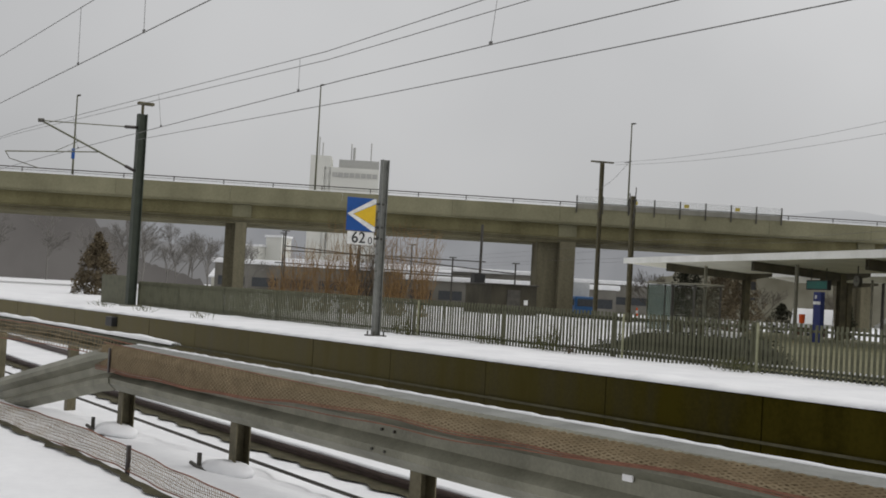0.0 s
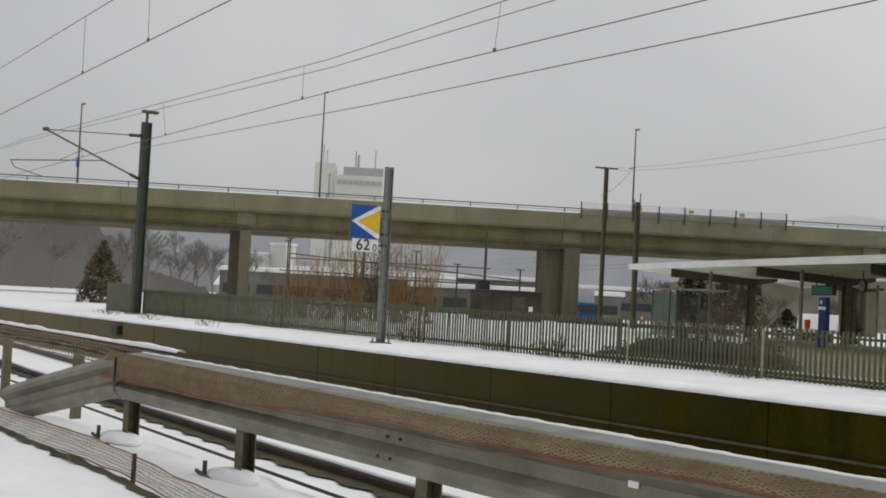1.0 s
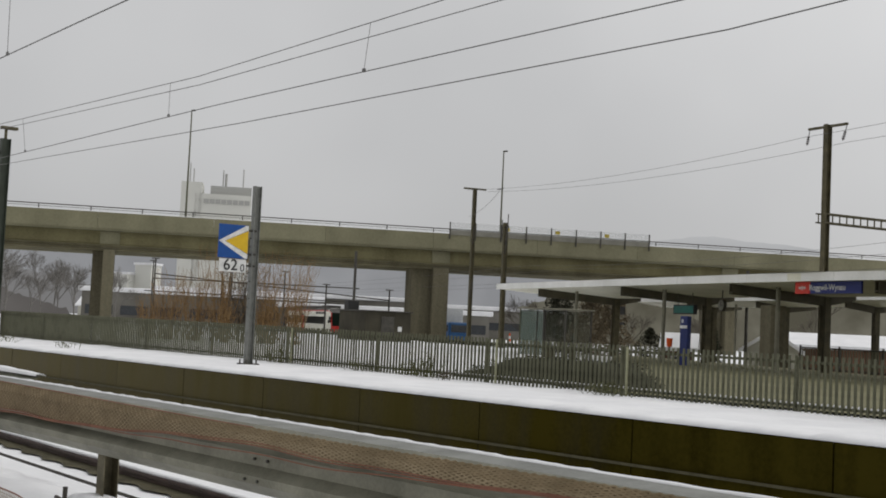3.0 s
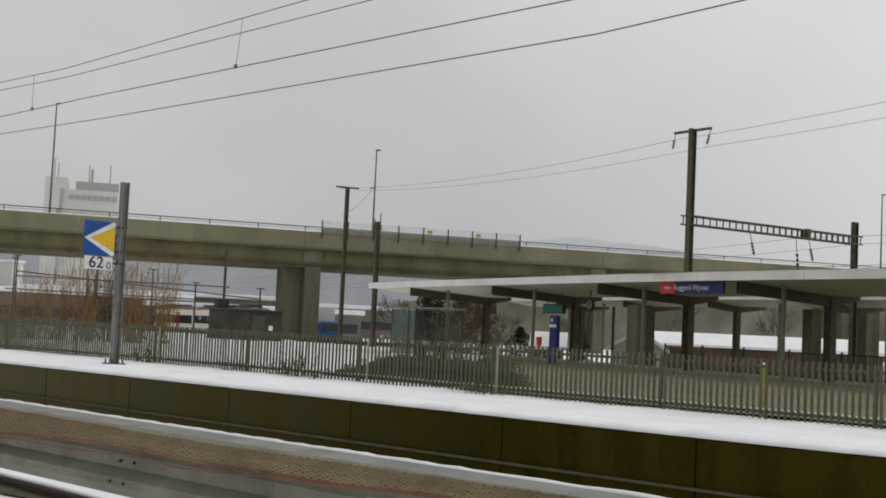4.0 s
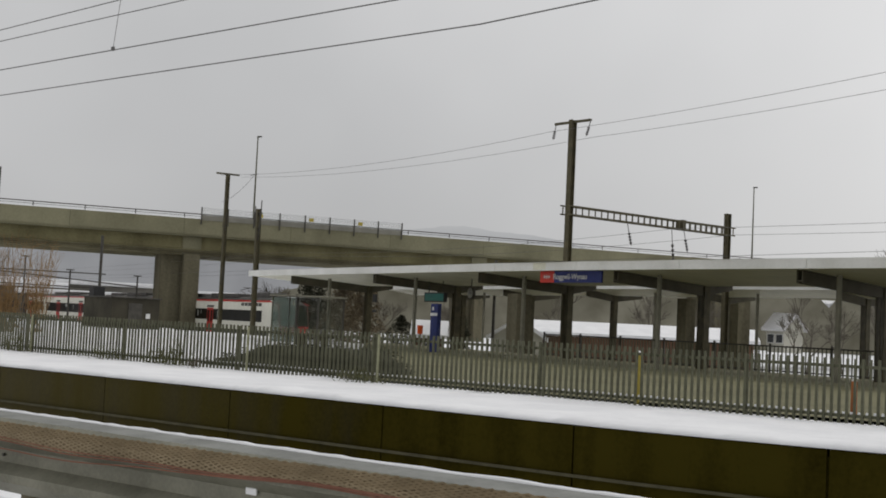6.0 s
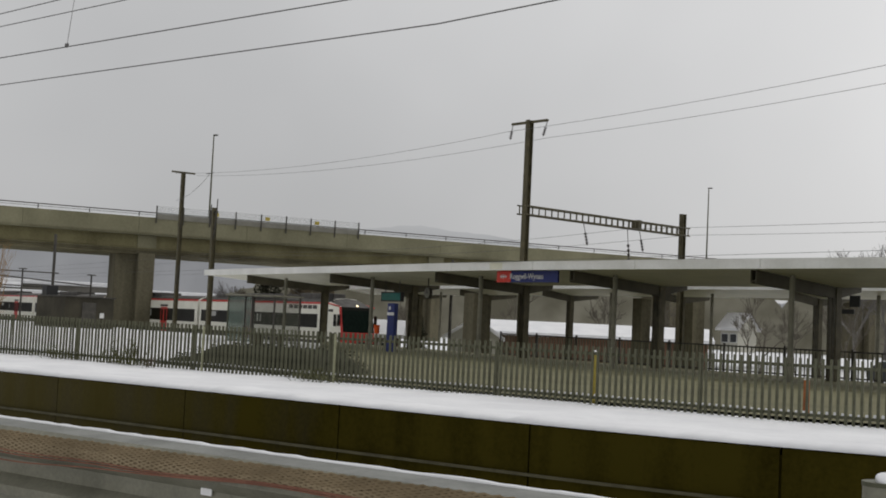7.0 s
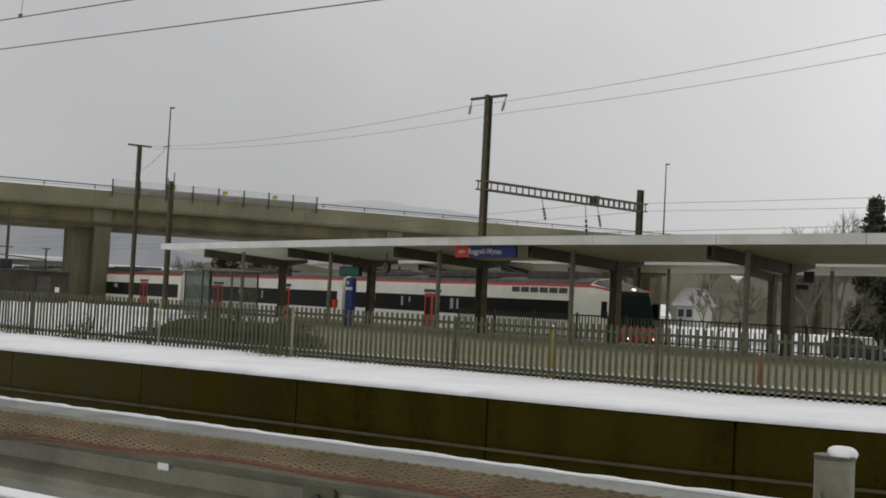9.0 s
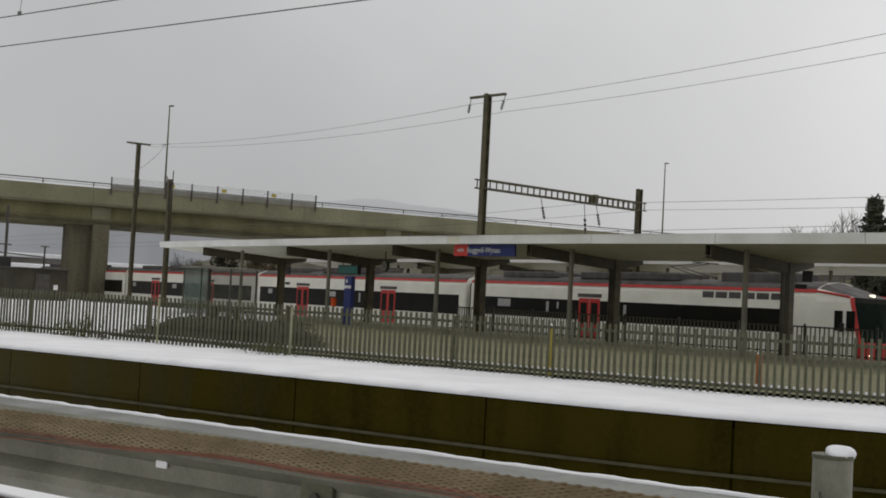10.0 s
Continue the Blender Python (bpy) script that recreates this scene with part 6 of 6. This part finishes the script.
def buildings():
    # long low building behind the station
    gable_house(-49.0, 87.0, -1.85, 30, 18, 8, 3.05, 0.8, HOUSE_BROWN, "long low brown building under a snowy roof", 0, "low_building")
    gable_house(-53.0, 77.0, -1.85, 125, 7, 3.6, 2.75, 1.2, HOUSE_PALE, "small pale gabled house with a snowy roof", 0)
    gable_house(-61.3, 77.0, -1.85, 35, 2.0, 2.2, 2.6, 0.8, HOUSE_BROWN, "brown shed with a snowy roof", 1, "shed")
    gable_house(-30.0, 146.0, -1.0, 20, 7, 6, 3.0, 1.9, HOUSE_PALE, "distant pale house with a snowy roof", 3)
    gable_house(-56.7, 135.6, 0.2, -20, 2.6, 3.0, 2.8, 1.4, HOUSE_PALE, "distant pale house with a snowy roof", 2)
    gable_house(-228.0, 110.0, -0.3, 40, 9, 7, 2.6, 2.2, HOUSE_PALE, "distant small house among trees", 2)
    # works halls under snow, far behind the viaduct
    for x, y, hd, w, d, h in ((-172, 99, 30, 34, 30, 4.6), (-150, 118, 20, 30, 24, 3.6), (-186, 125, 25, 44, 30, 5.6), (-180, 150, 20, 50, 30, 5.0)):
        q = thing("works_hall", heading(hd + 30, x, y, -0.5), "long grey works hall with a snow-covered flat roof", "works hall", "works halls")
        bm = B()
        box(bm, (0, 0, h / 2), (w, d, h))
        part("wall", bm, HALL_GREY, q)
        bm = B()
        box(bm, (0, 0, h + 0.35), (w + 1, d + 1, 0.7), bevel=0.15)
        part("roof", bm, SNOW, q, "snow-covered roof")
        for i in range(7):
            bm = B()
            box(bm, (-w / 2 + (i + 0.5) * w / 7, -d / 2, h * 0.45), (w / 9, 0.15, 1.3))
            part("window", bm, PANE_DARK, q)
    # pale blocks
    for x, y, w, h in ((-209.5, 108.6, 3.4, 10.0), (-211.4, 104.9, 3.5, 8.1)):
        q = thing("works_block", heading(30, x, y, 0), "plain white industrial block", "building", "white blocks")
        bm = B()
        box(bm, (0, 0, h / 2), (w, w, h))
        part("wall", bm, SILO_WHITE, q)
        bm = B()
        box(bm, (0, 0, h + 0.2), (w + 0.4, w + 0.4, 0.4))
        part("roof", bm, SNOW, q)
    # tower block with roof plant
    q = thing("silo_building", heading(58, -302.0, 176.5, 0), "tall white silo building with rooftop masts", "building")
    bm = B()
    box(bm, (1.5, 0, 17.0), (15.0, 16, 34.0))
    part("wall", bm, SILO_WHITE, q)
    bm = B()
    box(bm, (-7.0, -2, 18.5), (5.6, 12, 37.0))
    part("stair_tower", bm, SILO_WHITE, q)
    bm = B()
    box(bm, (3.4, 0, 35.2), (11.0, 12, 2.4))
    part("plant_room", bm, PANE_FAR, q)
    for i in range(8):
        bm = B()
        box(bm, (-3.0 + i * 1.55, -8.02, 32.0), (1.35, 0.3, 1.2))
        part("window", bm, PANE_FAR, q)
    for x, h in ((-8, 6), (-7, 4.5), (1.0, 4.5), (1.8, 3.5), (6.5, 5.0)):
        bm = B()
        tube(bm, (x, 0, 35), (x, 0, 37 + h), 0.35 if h < 4 else 0.16, n=6)
        part("roof_mast", bm, PANE_FAR, q)
    # substation box
    q = thing("substation", heading(75, -66.1, 50.2, 0.1), "dark rendered transformer hut beside the viaduct", "hut")
    bm = B()
    box(bm, (1.65, 2.4, 1.08), (3.3, 4.8, 2.16), bevel=0.03)
    part("wall", bm, BOX_DARK, q)
    bm = B()
    box(bm, (1.65, 2.4, 2.2), (3.5, 5.0, 0.08), bevel=0.02)
    part("roof", bm, DARK_STEEL, q)
    bm = B()
    box(bm, (1.6, -0.02, 0.95), (0.95, 0.06, 1.8), bevel=0.01)
    part("door", bm, DARK_STEEL, q)
    bm = B()
    box(bm, (2.5, -0.02, 1.05), (0.28, 0.04, 0.32))
    part("notice", bm, SIGN_WHITE, q)
    bm = B()
    box(bm, (0.4, 3.6, 2.55), (0.8, 0.8, 0.65), bevel=0.03)
    part("vent", bm, BLACK, q)
    bm = B()
    tube(bm, (0, 0, 0), (0, 0, 6.6), 0.10, n=8)
    solid("steel_pole", bm, DARK_STEEL, "dark steel pole behind the transformer hut", "pole", m=heading(0, -72.6, 54.0, 0))
    # yard masts and cross wires under the viaduct
    for x, y, h in ((-120, 63.0, 7.2), (-121, 73, 7.5), (-118, 70, 7.5), (-124, 82, 7.0), (-112, 79.5, 5.4), (-104, 82, 5.0), (-130, 68, 7.4), (-128, 77, 7.2)):
        p = thing("yard_mast", heading(0, x, y, 0), "thin steel yard mast seen under the viaduct", "mast", "yard masts")
        bm = B()
        tube(bm, (0, 0, 0), (0, 0, h), 0.11, 0.08, n=8)
        part("pole", bm, DARK_STEEL, p)
        bm = B()
        box(bm, (0, 0, h), (0.6, 0.6, 0.10))
        part("head", bm, DARK_STEEL, p)
    for a, b in (((-130, 68, 5.4), (-112, 84, 5.2)), ((-128, 66, 3.9), (-110, 82, 3.6)), ((-120, 63, 5.6), (-104, 82, 3.9))):
        bm = B()
        tube(bm, a, b, 0.07, n=6)
        solid("yard_wire", bm, DARK_STEEL, "dark cross-span over the works yard", "wire", "yard wires")
    # backdrop ridges, their mist painted into the emitted colours
    def ridge(name, az0, az1, dist, z0, prof, material, label):
        bm = B()
        top, bot = [], []
        n = 260
        for i in range(n + 1):
            a = radians(az0 + (az1 - az0) * i / n)
            r = dist
            z = prof(az0 + (az1 - az0) * i / n)
            top.append(bm.verts.new((r * math.sin(a), r * math.cos(a), z)))
            bot.append(bm.verts.new((r * math.sin(a), r * math.cos(a), z0)))
        for i in range(n):
            bm.faces.new((bot[i], bot[i + 1], top[i + 1], top[i]))
        solid(name, bm, material, label, "backdrop", kind="structure")
    def rough(a):
        return 2.2 * noise.noise(Vector((a * 0.7, 0, 0))) + 1.8 * noise.noise(Vector((a * 2.9, 0, 0))) + 1.2 * noise.noise(Vector((a * 9, 0, 0)))
    def slope(a, pts):
        for (a0, z0), (a1, z1) in zip(pts, pts[1:]):
            if a <= a1:
                return z0 + (z1 - z0) * (a - a0) / (a1 - a0)
        return pts[-1][1]
    def forest(a):
        return slope(a, ((-104, 12), (-71.4, 11.5), (-70.2, 8), (-68.8, 4), (-66, 1.5), (-64, -3))) + 0.44 * rough(a)
    ridge("backdrop_slope", -104, -56, 300, -5, lambda a: slope(a, ((-104, 18.5), (-69.8, 17.5), (-68.8, 11.5), (-66, 8), (-62, 5), (-56, 3))) + 0.58 * rough(a + 40), SLOPE, "grey wooded slope with mist in its colour")
    ridge("backdrop_forest", -104, -64, 186, -5, forest, FOREST, "dark wooded slope with winter mist in its colour")
    def hill(a):
        pts = ((-80, 92), (-44, 96), (-38, 120), (-33, 111), (-29, 80), (-26, 48), (12, 44))
        for (a0, z0), (a1, z1) in zip(pts, pts[1:]):
            if a <= a1:
                return z0 + (z1 - z0) * (a - a0) / (a1 - a0) + 3 * noise.noise(Vector((a * 0.5, 0, 0))) + 1.5 * noise.noise(Vector((a * 2.7, 0, 0)))
        return 44
    ridge("backdrop_hill", -80, 12, 1500, -20, hill, HILL, "pale hill behind the station with mist in its colour")
    ridge("backdrop_wood", -58, 10, 300, -5, lambda a: slope(a, ((-58, -4), (-50, 0), (-46, 6), (-43, 13), (10, 13))) + 4 * noise.noise(Vector((a * 0.6, 0, 0))) + 2.5 * noise.noise(Vector((a * 3.1, 0, 0))), WOOD, "bare woodland beyond the station with mist in its colour")


def truck():
    p = thing("truck", heading(TRH, -105.7, 92.6, -0.75), "blue lorry cab with a white box body, parked under the viaduct", "truck")
    bm = B()
    box(bm, (-3.0, 0, 2.55), (5.8, 2.4, 3.4), bevel=0.03)
    part("cargo_body", bm, TRUCK_WHITE, p)
    bm = B()
    box(bm, (1.0, 0, 1.6), (1.8, 2.3, 2.2), bevel=0.2)
    cab = part("cab", bm, TRUCK_BLUE, p)
    bm = B()
    box(bm, (1.90, 0, 2.0), (0.05, 1.8, 0.8))
    part("windscreen", bm, PANE_DARK, cab)
    bm = B()
    box(bm, (1.15, -1.15, 2.0), (0.8, 0.04, 0.65))
    part("side_window", bm, PANE_DARK, cab)
    bm = B()
    box(bm, (-1.8, 0, 0.8), (7.6, 0.9, 0.25))
    part("chassis", bm, DARK_STEEL, p)
    for x in (1.2, -3.6, -4.8):
        for s in (-1.05, 1.05):
            bm = B()
            tube(bm, (x, s - 0.14, 0.5), (x, s + 0.14, 0.5), 0.5, n=20)
            part("wheel", bm, TYRE, p)
    for x, y in ((-97.5, 93.6), (-97.0, 94.6)):
        q = thing("traffic_cone", heading(0, x, y, -0.4), "orange and white roadwork beacon", "beacon", "roadwork beacons")
        for i in range(4):
            bm = B()
            tube(bm, (0, 0, 0.25 + i * 0.3), (0, 0, 0.55 + i * 0.3), 0.16 - 0.02 * i, 0.14 - 0.02 * i, n=12)
            part("band", bm, CONE_ORANGE if i % 2 else SIGN_WHITE, q)
        bm = B()
        box(bm, (0, 0, 0.12), (0.5, 0.5, 0.24), bevel=0.03)
        part("foot", bm, TYRE, q)


def car(x, y, z, head, material, label):
    p = thing("car", heading(head, x, y, z), label, "car", "parked cars")
    bm = B()
    prof = [(-2.1, 0.30), (2.1, 0.30), (2.15, 0.75), (1.2, 0.92), (0.55, 1.42), (-1.2, 1.45), (-1.95, 1.0), (-2.15, 0.9)]
    L = [bm.verts.new((a, -0.85, b)) for a, b in prof]
    R = [bm.verts.new((a, 0.85, b)) for a, b in prof]
    bm.faces.new(L)
    bm.faces.new(R[::-1])
    for i in range(8):
        j = (i + 1) % 8
        bm.faces.new((L[i], L[j], R[j], R[i]))
    part("body", bm, material, p)
    bm = B()
    for s in (-0.86, 0.86):
        quad(bm, (1.0, s, 0.95), (0.5, s, 1.36), (-1.1, s, 1.38), (-1.7, s, 1.0))
    part("windows", bm, PANE_DARK, p)
    bm = B()
    box(bm, (-0.3, 0, 1.49), (1.7, 1.5, 0.09), bevel=0.03)
    part("roof_snow", bm, SNOW, p)
    for a in (-1.3, 1.35):
        for s in (-0.8, 0.8):
            bm = B()
            tube(bm, (a, s - 0.09, 0.32), (a, s + 0.09, 0.32), 0.32, n=16)
            part("wheel", bm, TYRE, p)


def cars():
    for i, (x, y) in enumerate(((-17.4, 77.0), (-13.0, 75.8), (-8.6, 74.6), (-22.0, 78.4))):
        car(x, y, RAIL_Z - 0.1, -14, CAR_DARK, "dark parked car under fresh snow")


ground()
pavement()
yard_bed()
near_track()
crash_barrier()
barrier_nets()
near_bollard()
viaduct()
canopies()
station_sign()
platform_things()
station_masts()
mast_a()
sign_post()
wires()
platform_track()
marker(-10.85, 19.55, 0.3, 0.92, YELLOW_POST, "faded yellow marker post behind the fence")
marker(-7.6, 21.2, 0.3, 0.62, ORANGE_POST, "faded orange marker post behind the fence")
buildings()
truck()
cars()
plants()
LEAD = carriage(True)
COACH = carriage(False)
COACHES = [COACH] + [copy_thing(COACH, Matrix()) for _ in range(2)]
railing()
retaining_wall()
fence()


def motions():
    """The train rolls in and slows down."""
    def at(s):
        v = TR0 + TRU * s + TRN * 1.40
        return heading(TRH, v.x, v.y, RAIL_Z - 0.1)
    def front(t):
        d = t - 7.5
        return -22.4 + 15.96 * d - 0.69 * d * d
    times = [0.5 * i for i in range(21)]
    walk(LEAD, [(t, at(front(t))) for t in times])
    for i, c in enumerate(COACHES):
        walk(c, [(t, at(front(t) - 25.1 - i * 25.0)) for t in times])


motions()
